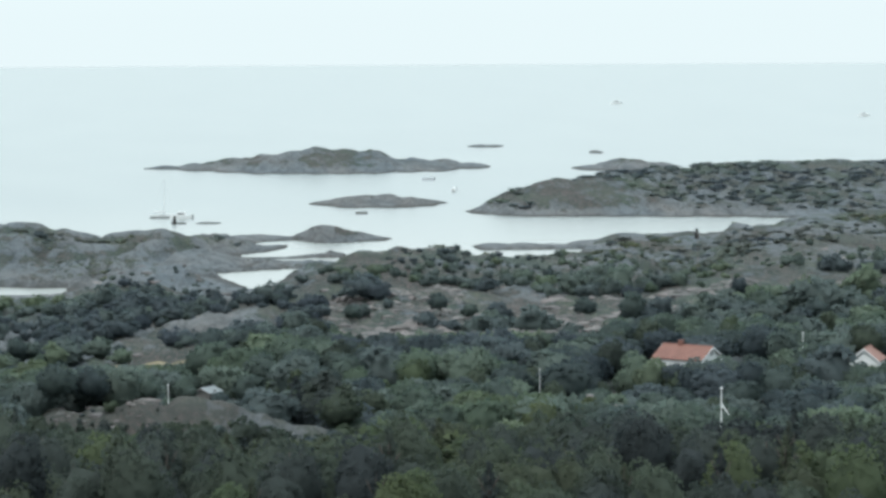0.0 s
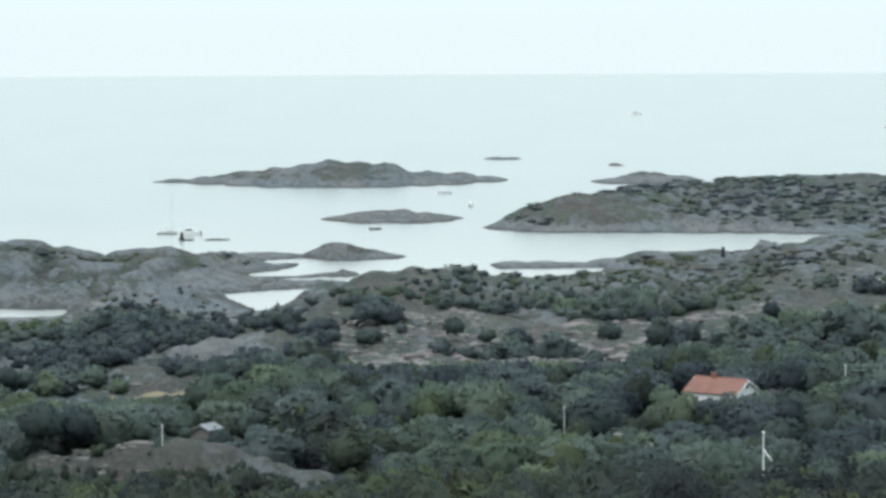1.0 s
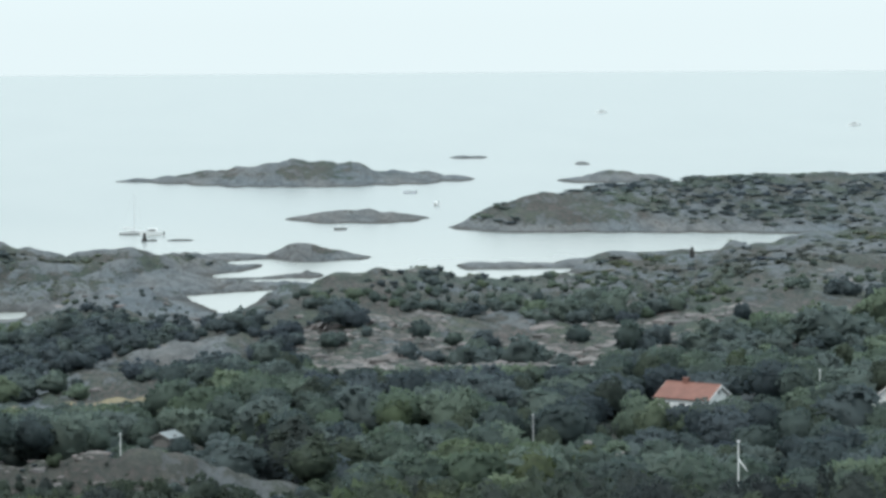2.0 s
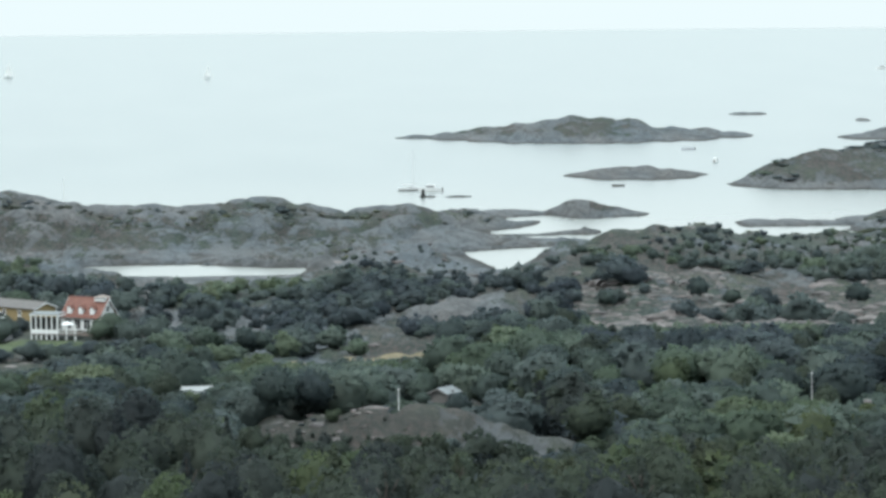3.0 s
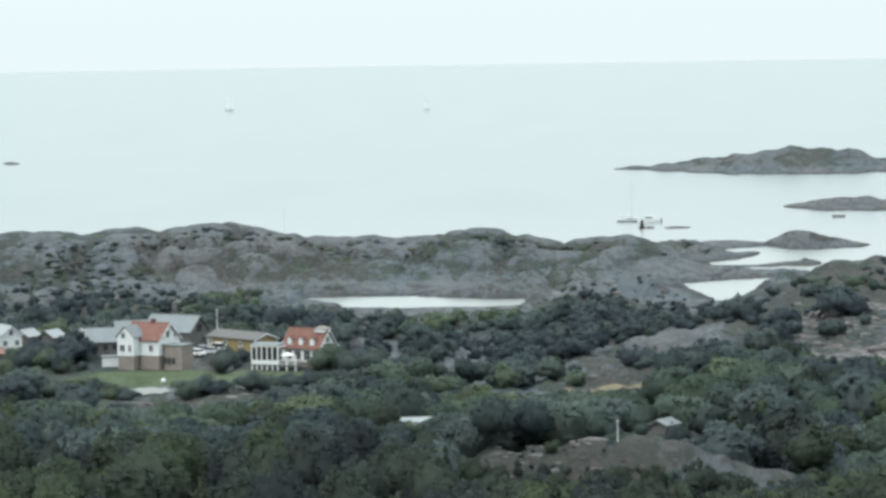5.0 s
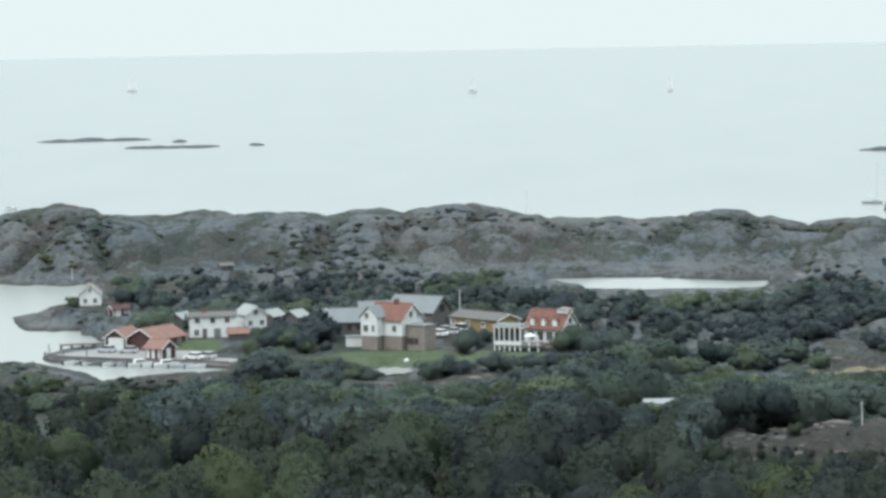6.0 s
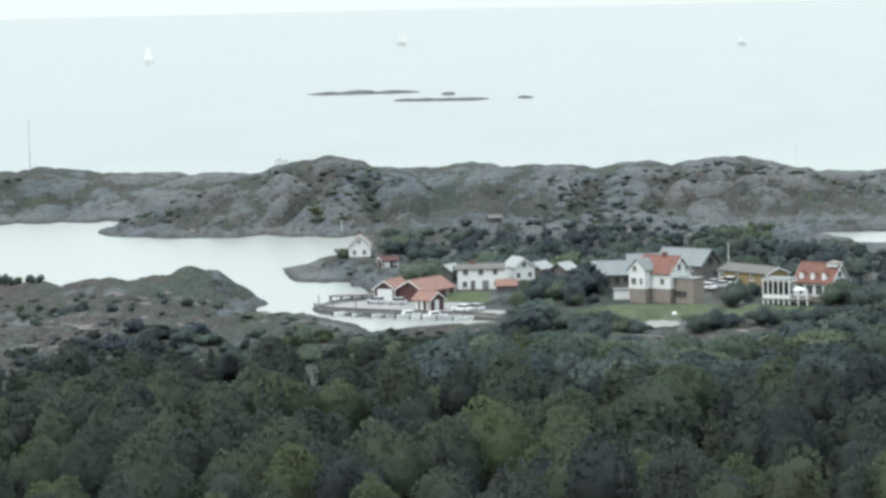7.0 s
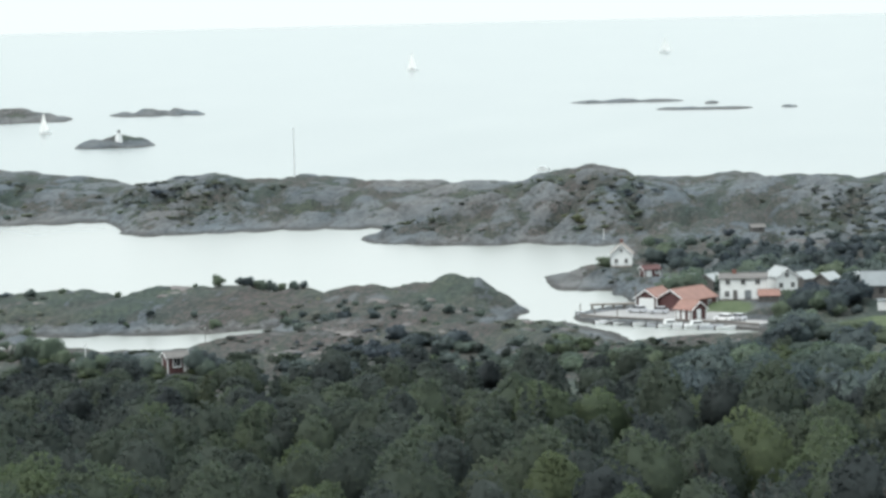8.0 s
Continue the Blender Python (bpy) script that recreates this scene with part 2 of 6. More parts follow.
# ---------------------------------------------------------------- helpers


def mesh_object(name, bm, mat, parent=None, label="", smooth=False):
    me = bpy.data.meshes.new(name)
    bm.to_mesh(me)
    bm.free()
    me.materials.append(mat)
    if smooth:
        me.polygons.foreach_set("use_smooth", [True] * len(me.polygons))
    ob = new(name, me)
    if parent:
        ob.parent = parent
    if label:
        ob["label"] = label
    return ob


def part(name, bm, mat, parent, label=""):
    return mesh_object(name, bm, mat, parent, label)


def box(bm, x0, x1, y0, y1, z0, z1, m=None):
    v = [bm.verts.new((x, y, z)) for z in (z0, z1) for y in (y0, y1) for x in (x0, x1)]
    for f in ((0, 2, 3, 1), (4, 5, 7, 6), (0, 1, 5, 4), (2, 6, 7, 3), (0, 4, 6, 2), (1, 3, 7, 5)):
        bm.faces.new([v[i] for i in f])
    if m is not None:
        bmesh.ops.transform(bm, matrix=m, verts=v)
    return v


def rod(bm, a, b, r0, r1=None, sides=8):
    a, b = Vector(a), Vector(b)
    bmesh.ops.create_cone(bm, cap_ends=True, segments=sides, radius1=r0, radius2=r0 if r1 is None else r1, depth=(b - a).length,
                          matrix=Matrix.Translation((a + b) / 2) @ (b - a).to_track_quat("Z", "Y").to_matrix().to_4x4())


def prism(bm, outline, x0, x1):
    """Extrudes an outline of (y, z) along x."""
    a = [bm.verts.new((x0, y, z)) for y, z in outline]
    b = [bm.verts.new((x1, y, z)) for y, z in outline]
    bm.faces.new(a[::-1]), bm.faces.new(b)
    for i in range(len(a)):
        j = (i + 1) % len(a)
        bm.faces.new((a[i], a[j], b[j], b[i]))


def empty(name, m, label, category, group=""):
    e = new(name)
    e.matrix_world = m
    e.empty_display_size = 0.5
    return tagged(e, label, category, group)


def lattice(ix, iy, seed):
    h = (ix.astype(np.int64) * 374761393 + iy.astype(np.int64) * 668265263 + seed * 1442695041) & 0xFFFFFFFF
    h = ((h ^ (h >> 13)) * 1274126177) & 0xFFFFFFFF
    return ((h ^ (h >> 16)) & 0xFFFF) / 65535.0


def field(x, y, size, seed, octaves=3):
    """Smooth noise of about -1 to 1 on arrays, with features of the given size in metres."""
    out, amp, total = 0.0, 1.0, 0.0
    for o in range(octaves):
        u, v = x / size * 2 ** o + 17.3 * o, y / size * 2 ** o + 9.1 * o
        iu, iv = np.floor(u), np.floor(v)
        fu, fv = u - iu, v - iv
        fu, fv = fu * fu * (3 - 2 * fu), fv * fv * (3 - 2 * fv)
        a, b = lattice(iu, iv, seed + o), lattice(iu + 1, iv, seed + o)
        c, d = lattice(iu, iv + 1, seed + o), lattice(iu + 1, iv + 1, seed + o)
        out = out + amp * (2 * ((a * (1 - fu) + b * fu) * (1 - fv) + (c * (1 - fu) + d * fu) * fv) - 1)
        total += amp
        amp *= 0.5
    return out / total


# ---------------------------------------------------------------- the land
# hills and rocks: x, y, half width across, half depth, height above the sea
OUTER_A = [  # outer land beyond the sound
    (-407, 1054, 29, 146, 11.6), (-392, 1060, 28, 146, 11.5), (-377, 1065, 29, 149, 9.4),
    (-362, 1070, 27, 156, 6.9), (-349, 1075, 25, 159, 6.0), (-309, 1014, 21, 134, 8.4),
    (-298, 1017, 21, 130, 10.6), (-287, 1020, 22, 129, 11.2), (-275, 1024, 26, 132, 9.3),
    (-260, 1028, 27, 131, 10.0), (-245, 1031, 27, 134, 8.5), (-230, 1035, 27, 138, 6.8),
    (-216, 1038, 27, 138, 6.8), (-201, 1041, 27, 141, 6.0),
]
FORELAND = [  # foreland of the outer land
    (-195, 894, 19, 31, 3.6), (-185, 906, 18, 47, 6.5), (-176, 923, 18, 69, 9.5),
]
OUTER_B = [  # outer land behind the hamlet
    (-177, 969, 21, 110, 10.1), (-165, 971, 21, 121, 14.4), (-154, 973, 20, 128, 15.5),
    (-144, 974, 18, 129, 13.7), (-134, 976, 17, 131, 11.7), (-157, 1119, 33, 202, 2.1),
    (-139, 1121, 27, 179, 3.3), (-127, 1123, 22, 189, 2.7), (-108, 1004, 20, 163, 8.5),
    (-97, 1005, 21, 159, 10.1), (-84, 1006, 32, 160, 9.9), (-61, 1008, 37, 159, 10.2),
    (-43, 1009, 29, 159, 10.2), (-29, 1010, 26, 159, 10.5),
]
OUTER_C = [  # outer land past the lagoon
    (-30, 1000, 19, 155, 11.4), (-19, 1000, 19, 158, 9.6), (-8, 1000, 21, 163, 7.6),
    (4, 1000, 26, 168, 6.1), (21, 1000, 27, 168, 6.2), (35, 999, 29, 169, 6.0),
    (53, 999, 27, 161, 8.3), (65, 998, 21, 170, 5.8), (76, 997, 19, 181, 4.2),
    (87, 981, 19, 100, 5.3), (98, 980, 25, 96, 6.6), (117, 993, 29, 79, 4.2),
    (137, 1031, 28, 65, 1.2),
]
SPITS = [  # low rocks and spits by the lagoon
    (149, 1017, 20, 36, 1.2), (160, 1015, 19, 25, 5.2), (171, 1013, 15, 30, 1.3),
    (116, 943, 18, 20, 2.8), (127, 942, 16, 19, 3.7), (134, 941, 13, 20, 2.8),
    (142, 939, 9, 13, 3.8), (147, 939, 9, 15, 2.5), (87, 921, 27, 82, 2.4),
    (102, 922, 22, 64, 2.5), (111, 915, 18, 49, 1.8), (120, 908, 18, 27, 2.4),
    (130, 907, 15, 19, 2.6), (138, 905, 15, 24, 1.2), (55, 893, 26, 65, 2.8),
    (71, 887, 23, 62, 5.4), (82, 871, 19, 61, 4.5), (91, 850, 17, 39, 4.4),
]
ISLANDS = [  # islands out at sea
    (158, 1531, 19, 14, 1.5), (177, 1530, 20, 40, 3.3), (192, 1528, 18, 60, 4.7), (208, 1526, 20, 77, 6.8),
    (224, 1524, 20, 80, 8.2), (236, 1522, 18, 82, 10.2), (250, 1520, 22, 84, 9.2), (262, 1518, 17, 84, 8.9),
    (280, 1515, 18, 80, 5.0), (294, 1511, 18, 72, 3.9), (311, 1508, 18, 50, 1.6), (192, 1220, 15, 37, 1.2), (202, 1218, 19, 49, 3.1),
    (217, 1216, 21, 51, 3.4), (229, 1214, 18, 56, 1.2), (372, 1494, 22, 94, 1.2),
    (384, 1491, 22, 66, 3.9), (396, 1488, 22, 79, 2.0), (367, 1752, 12, 37, 1.2),
    (373, 1751, 12, 37, 1.2), (412, 1649, 8, 19, 1.2),
]
CAPE = [  # wooded cape across the eastern bay
    (249, 1153, 23, 41, 1.2), (264, 1160, 27, 53, 7.5), (285, 1176, 31, 77, 10.8),
    (307, 1191, 33, 100, 12.5), (331, 1205, 38, 122, 13.2), (355, 1209, 34, 132, 14.5),
    (370, 1205, 27, 131, 15.3), (385, 1231, 48, 171, 13.8), (411, 1223, 48, 170, 14.8),
    (436, 1214, 48, 170, 15.3), (460, 1205, 47, 168, 16.6), (485, 1196, 47, 168, 17.6),
]
KNOLLS = [  # bare whalebacks among the trees
    (24, 424, 13, 42, 17.0), (30.5, 426, 13, 46, 18.4), (37, 426, 13, 48, 18.5), (43, 425, 13, 48, 18.3),
    (48.5, 424, 13, 46, 17.3), (54.5, 421, 13, 42, 15.9), (61, 418, 13, 38, 14.3),
    (76, 701, 11, 100, 2.2), (84, 703, 11, 91, 3.9), (93, 706, 12, 91, 4.9),
]
FAR_ISLES = [  # skerries off the sound
    (-608, 1684, 23, 63, 5.9), (-596, 1688, 25, 61, 6.7), (-581, 1693, 23, 68, 3.7),
    (-572, 1696, 17, 87, 1.5), (-544, 1732, 16, 51, 2.0), (-531, 1735, 16, 41, 3.4),
    (-516, 1740, 14, 42, 3.3), (-505, 1743, 12, 51, 2.0), (-455, 1403, 12, 36, 3.6),
    (-447, 1406, 12, 28, 5.0), (-439, 1408, 11, 33, 3.6), (-281, 1808, 29, 27, 1.3),
    (-265, 1811, 29, 25, 1.6), (-248, 1813, 29, 28, 1.2), (-221, 1706, 28, 37, 1.2),
    (-206, 1708, 25, 37, 1.2), (-194, 1709, 22, 37, 1.2), (-211, 1777, 8, 28, 1.2),
    (-163, 1717, 8, 24, 1.2), (664, 1780, 8, 22, 1.2),
]
HAMLET = [  # point and hills behind the hamlet
    (-125, 748, 8, 19, 1.2), (-121, 750, 8, 22, 1.7), (-116, 753, 9, 26, 2.3),
    (-127, 765, 13, 43, 1.2), (-121, 776, 13, 51, 2.6), (-115, 782, 14, 62, 2.6),
    (-107, 783, 15, 64, 3.0), (-98, 784, 15, 91, 1.7), (-95, 794, 13, 187, 1.2),
    (-87, 805, 14, 190, 1.5), (-79, 826, 17, 194, 2.5), (-67, 827, 18, 243, 1.2),
    (-55, 828, 17, 165, 5.0), (-44, 829, 17, 161, 5.5), (-32, 819, 18, 173, 2.8),
    (-20, 800, 17, 126, 5.2), (-8, 790, 17, 113, 5.2), (3, 780, 17, 103, 4.5),
]
SADDLE = [  # saddle behind the point
    (-115, 842, 16, 102, 3.5), (-105, 844, 16, 117, 2.7), (-94, 845, 16, 111, 4.2),
    (-83, 846, 16, 116, 4.6), (-128, 951, 15, 105, 8.3), (-118, 953, 16, 106, 7.7),
    (-108, 954, 16, 105, 8.2),
]
HEADLAND = [  # headland by the sound
    (-254, 676, 28, 47, 5.1), (-242, 680, 31, 47, 4.9), (-228, 688, 34, 56, 5.5),
    (-214, 693, 36, 61, 5.4), (-197, 698, 37, 60, 5.7), (-181, 702, 36, 58, 4.7),
    (-165, 701, 31, 89, 5.0), (-151, 699, 28, 93, 5.6), (-143, 698, 8, 33, 7.9),
    (-138, 699, 8, 33, 7.7), (-133, 698, 8, 21, 4.4), (-128, 696, 8, 15, 1.2),
    (-173, 616, 14, 42, 3.1), (-166, 623, 14, 47, 3.6), (-158, 631, 14, 51, 4.6),
    (-150, 638, 14, 58, 4.5), (-226, 634, 9, 15, 1.9),
]
NEAR_SHORE = [  # shore below the hamlet
    (-135, 615, 19, 86, 5.9), (-124, 620, 15, 88, 6.0), (-116, 624, 11, 92, 5.8),
    (-108, 619, 11, 86, 5.0), (-100, 614, 12, 82, 4.0), (-91, 608, 12, 79, 2.8),
    (-78, 607, 13, 137, 2.4), (-70, 612, 14, 144, 2.4), (-60, 619, 16, 150, 2.6),
    (-50, 628, 15, 197, 1.4), (-40, 621, 18, 189, 1.2), (-26, 621, 19, 180, 1.4),
    (-15, 628, 17, 202, 1.2), (-58, 688, 21, 94, 1.2), (-45, 678, 21, 75, 1.2),
    (-33, 674, 21, 65, 1.2), (-20, 672, 21, 60, 1.2), (-8, 672, 21, 60, 1.2),
    (4, 680, 21, 75, 1.2),
]
HEATH_A = [  # rocky heath behind the lagoon
    (104, 783, 14, 196, 4.2), (114, 792, 14, 197, 5.8), (125, 805, 14, 204, 8.4),
    (135, 814, 17, 209, 10.9), (148, 822, 19, 219, 11.3), (161, 824, 19, 226, 10.7),
    (173, 822, 19, 230, 9.4), (14, 800, 23, 374, 1.2), (28, 798, 23, 370, 1.2),
    (42, 799, 23, 360, 1.3), (57, 803, 23, 321, 2.1), (71, 802, 23, 301, 2.6),
    (86, 800, 21, 308, 2.4), (97, 799, 19, 334, 1.8),
]
HEATH_B = [  # eastern heath
    (185, 819, 19, 254, 9.1), (198, 822, 19, 260, 9.1), (211, 824, 19, 263, 9.7),
    (207, 968, 15, 45, 1.2), (218, 966, 15, 45, 1.2), (228, 963, 15, 45, 1.2),
    (243, 970, 19, 81, 1.8), (255, 967, 20, 93, 4.0), (266, 954, 21, 138, 5.2),
    (276, 940, 16, 199, 5.4), (277, 919, 10, 299, 9.3), (281, 897, 28, 365, 10.1),
    (299, 902, 28, 367, 12.5), (317, 906, 28, 375, 13.9), (335, 910, 32, 383, 15.2),
    (357, 913, 36, 390, 17.1),
]
EAST_SLOPE = [  # slopes below the heath
    (176, 719, 42, 431, 3.7), (204, 732, 43, 411, 6.5), (233, 744, 44, 413, 9.5),
    (262, 756, 44, 428, 11.2), (289, 757, 45, 435, 12.2), (86, 614, 42, 281, 8.2),
    (109, 610, 45, 277, 9.2), (134, 600, 47, 275, 8.2), (151, 565, 39, 237, 8.9),
    (166, 551, 32, 224, 9.5), (183, 545, 33, 222, 10.2), (201, 539, 34, 223, 9.7),
]

MAINLAND = OUTER_A + OUTER_B + OUTER_C + SPITS + HAMLET + HEADLAND + NEAR_SHORE + HEATH_A + HEATH_B + EAST_SLOPE + KNOLLS + SADDLE + FORELAND
# shorelines of the inner waters
LAGOON = [(-3.4, 857.0), (9.8, 858.0), (25.2, 856.8), (49.0, 841.8), (57.0, 842.0), (53.6, 821.0), (38.8, 818.9), (18.0, 814.7), (6.4, 829.8)]  # shallow lagoon behind the outer land
COVE = [(102.7, 879.9), (117.7, 887.6), (136.4, 894.7), (128.4, 881.0), (118.6, 848.2), (112.1, 828.9), (106.9, 823.4), (104.8, 851.7)]  # small cove in the heath
CHANNEL = [(116.9, 989.9), (133.4, 1005.1), (147.9, 1013.8), (153.5, 992.2), (175.2, 1001.3), (184.1, 988.9), (170.8, 965.9), (154.9, 956.2), (153.2, 972.9), (150.1, 988.2), (142.6, 992.7), (131.1, 988.4)]  # channel behind the spits
POOL = [(119.6, 949.7), (129.2, 960.7), (140.4, 955.5), (151.8, 963.9), (149.2, 950.9), (142.3, 948.2), (132.9, 937.4), (121.0, 938.3)]  # tidal pool among the spits
CREEK = [(188.6, 947.2), (206.8, 949.2), (232.8, 946.9), (228.2, 934.4), (203.1, 932.1), (188.6, 938.1)]  # creek under the eastern heath
INLET = [(-213.5, 630.9), (-202.9, 641.0), (-187.8, 649.2), (-174.5, 661.8), (-174.8, 652.2), (-181.6, 641.9), (-185.0, 628.5), (-188.0, 619.5), (-197.0, 616.5), (-207.5, 618.1)]  # inlet behind the headland
HARBOUR = [(-141.7, 729.0), (-124.0, 693.5), (-109.1, 667.8), (-98.8, 652.3), (-90.4, 630.9), (-84.0, 635.1), (-77.5, 639.3), (-68.0, 637.4), (-69.2, 655.3), (-80.1, 660.6), (-95.4, 666.3), (-109.3, 673.1), (-111.5, 683.2), (-108.8, 694.1), (-102.6, 698.0), (-103.6, 709.8), (-108.2, 727.4), (-123.8, 734.4), (-127.9, 745.2), (-134.0, 770.3), (-146.8, 786.2)]  # harbour inlet in front of the quay
WATERS = [LAGOON, COVE, CHANNEL, POOL, CREEK, INLET, HARBOUR]
# belts of thicket and open heath: bearings, distances, more or less growth
THICKETS = [(9.0, 14.4, 745, 838, 1.0), (8.4, 16.5, 600, 738, -0.46), (1.4, 5.8, 690, 785, 1.0), (5.8, 9.0, 640, 790, 0.4), (14.6, 21, 740, 860, 0.4),
            (-7.4, 0.8, 715, 840, 0.5), (-8.6, -4.6, 590, 655, 0.35), (-4.4, 0.2, 600, 640, -0.2), (0.0, 8.0, 560, 640, 0.4), (-21, -7.4, 550, 585, 0.75), (-17.5, -14.2, 590, 660, -0.15), (-14.2, -8.2, 585, 645, 0.1), (-21, -8.5, 640, 730, -0.12), (-0.6, 2.0, 735, 800, -0.55)]
LOOKOUT = (-11.0, -58.0)
SLOPE_R = [0, 14, 60, 110, 160, 250, 310, 390, 510, 600, 660, 700, 760, 1500]
SLOPE_Z = [74.2, 73.2, 63, 52, 42, 25, 16, 10.5, 6.5, 3.4, 2.4, 1.0, -4, -4]
COAST_A = [-180, -60, -25, -17, -15, -11, -9.5, -8.7, -8.3, -7.6, -2.2, 4, 6, 9, 12, 30, 60, 180]
COAST_R = [900, 900, 650, 655, 650, 650, 690, 705, 910, 910, 890, 880, 905, 905, 900, 900, 900, 900]
LAWNS = [(-31, 647, 25, 12), (-13, 642, 18, 10), (-80, 686, 7, 7), (46, 604, 27, 13)]
# levelled ground under buildings and at three open spots: x, y, radius, height
PADS = [
    (-114, 766, 8, 3.2), (-103, 739, 6, 3.4), (-90, 686, 19, 1.0), (-77, 700, 12, 2.4), (-90, 724, 9, 2.4),
    (-60, 712, 13, 3.5), (-35, 665, 13, 3.0), (-36, 690, 16, 4.0), (-16, 685, 14, 4.4), (-4, 660, 12, 3.0),
    # the last three are lowered to keep pond and lagoon in the camera's view
    (146, 506, 11, 10.4), (56, 501, 6, 8.6), (16.5, 510, 6, 8.9), (-169.5, 566.5, 4, 2.6), (-209, 596, 6, 1.6), (175, 496, 6, 11.0), (-88, 837, 5, 5.6), (-33, 620, 10, 2.1), (33, 801, 15, 0.7), (13, 807, 13, 0.6),
]


def smoothstep(a, b, x):
    t = np.clip((x - a) / (b - a), 0, 1)
    return t * t * (3 - 2 * t)


def mounds_height(x, y, mounds, base):
    h = base.copy()
    wx = x + 5.0 * field(x, y, 38, 5) + 1.6 * field(x, y, 11, 8, 2)
    wy = y + 9.0 * field(x, y, 45, 6) + 2.5 * field(x, y, 12, 9, 2)
    for cx, cy, rx, ry, top in mounds:
        r = math.hypot(cx, cy)
        ux, uy = cx / r, cy / r
        near = (np.abs((x - cx) * uy - (y - cy) * ux) < rx * 1.5 + 9) & (np.abs((x - cx) * ux + (y - cy) * uy) < ry * 1.5 + 14)
        dx, dy = wx[near] - cx, wy[near] - cy
        along = dx * ux + dy * uy
        # the far side drops steeply so the crest makes the camera's skyline
        d = ((dx * uy - dy * ux) / rx) ** 2 + (along / np.where(along > 0, min(ry, 4.0 * top + 12), ry)) ** 2
        m = (top + 3.0) * (1 - d) - 3.0
        gap = np.clip(3.6 - np.abs(h[near] - m), 0, None)
        h[near] = np.maximum(h[near], m) + gap * gap / 22.0 * smoothstep(0, 3, m)
    return h


def inside(x, y, outline):
    """How far points lie inside an outline, in metres; outside is negative."""
    best, odd = np.full(x.shape, 1e9), np.zeros(x.shape, bool)
    for (ax, ay), (bx, by) in zip(outline, outline[1:] + outline[:1]):
        ex, ey = bx - ax, by - ay
        t = np.clip(((x - ax) * ex + (y - ay) * ey) / (ex * ex + ey * ey), 0, 1)
        best = np.minimum(best, np.hypot(x - ax - t * ex, y - ay - t * ey))
        odd ^= ((ay > y) != (by > y)) & (x < (bx - ax) * (y - ay) / (by - ay + 1e-9) + ax)
    return np.where(odd, best, -best)


def clefts(x, y, size, seed, stretch=1.0):
    """Rounded rock backs of the given size: 1 on their tops, falling to 0 in the clefts between them."""
    u, v = x / size + 0.4 * field(x, y, size * 1.4, seed + 3, 2), y / size / stretch + 0.4 * field(x, y, size * 1.4, seed + 4, 2)
    iu, iv = np.floor(u), np.floor(v)
    f1, f2 = np.full(x.shape, 9.0), np.full(x.shape, 9.0)
    for i in (-1, 0, 1):
        for j in (-1, 0, 1):
            d = np.hypot(iu + i + lattice(iu + i, iv + j, seed) - u, iv + j + lattice(iu + i, iv + j, seed + 1) - v)
            f2 = np.minimum(f2, np.maximum(f1, d))
            f1 = np.minimum(f1, d)
    return smoothstep(0.0, 0.35, f2 - f1)


def rock_relief(x, y):
    """Clefts of two sizes, as depths below the rounded tops."""
    big, small = clefts(x, y, 25, 201, 2.4), clefts(x, y, 9.5, 231, 2.2)
    return -1.8 * (1 - big) - 0.7 * (1 - small), np.clip(1.0 - 0.65 * big - 0.35 * small, 0, 1)


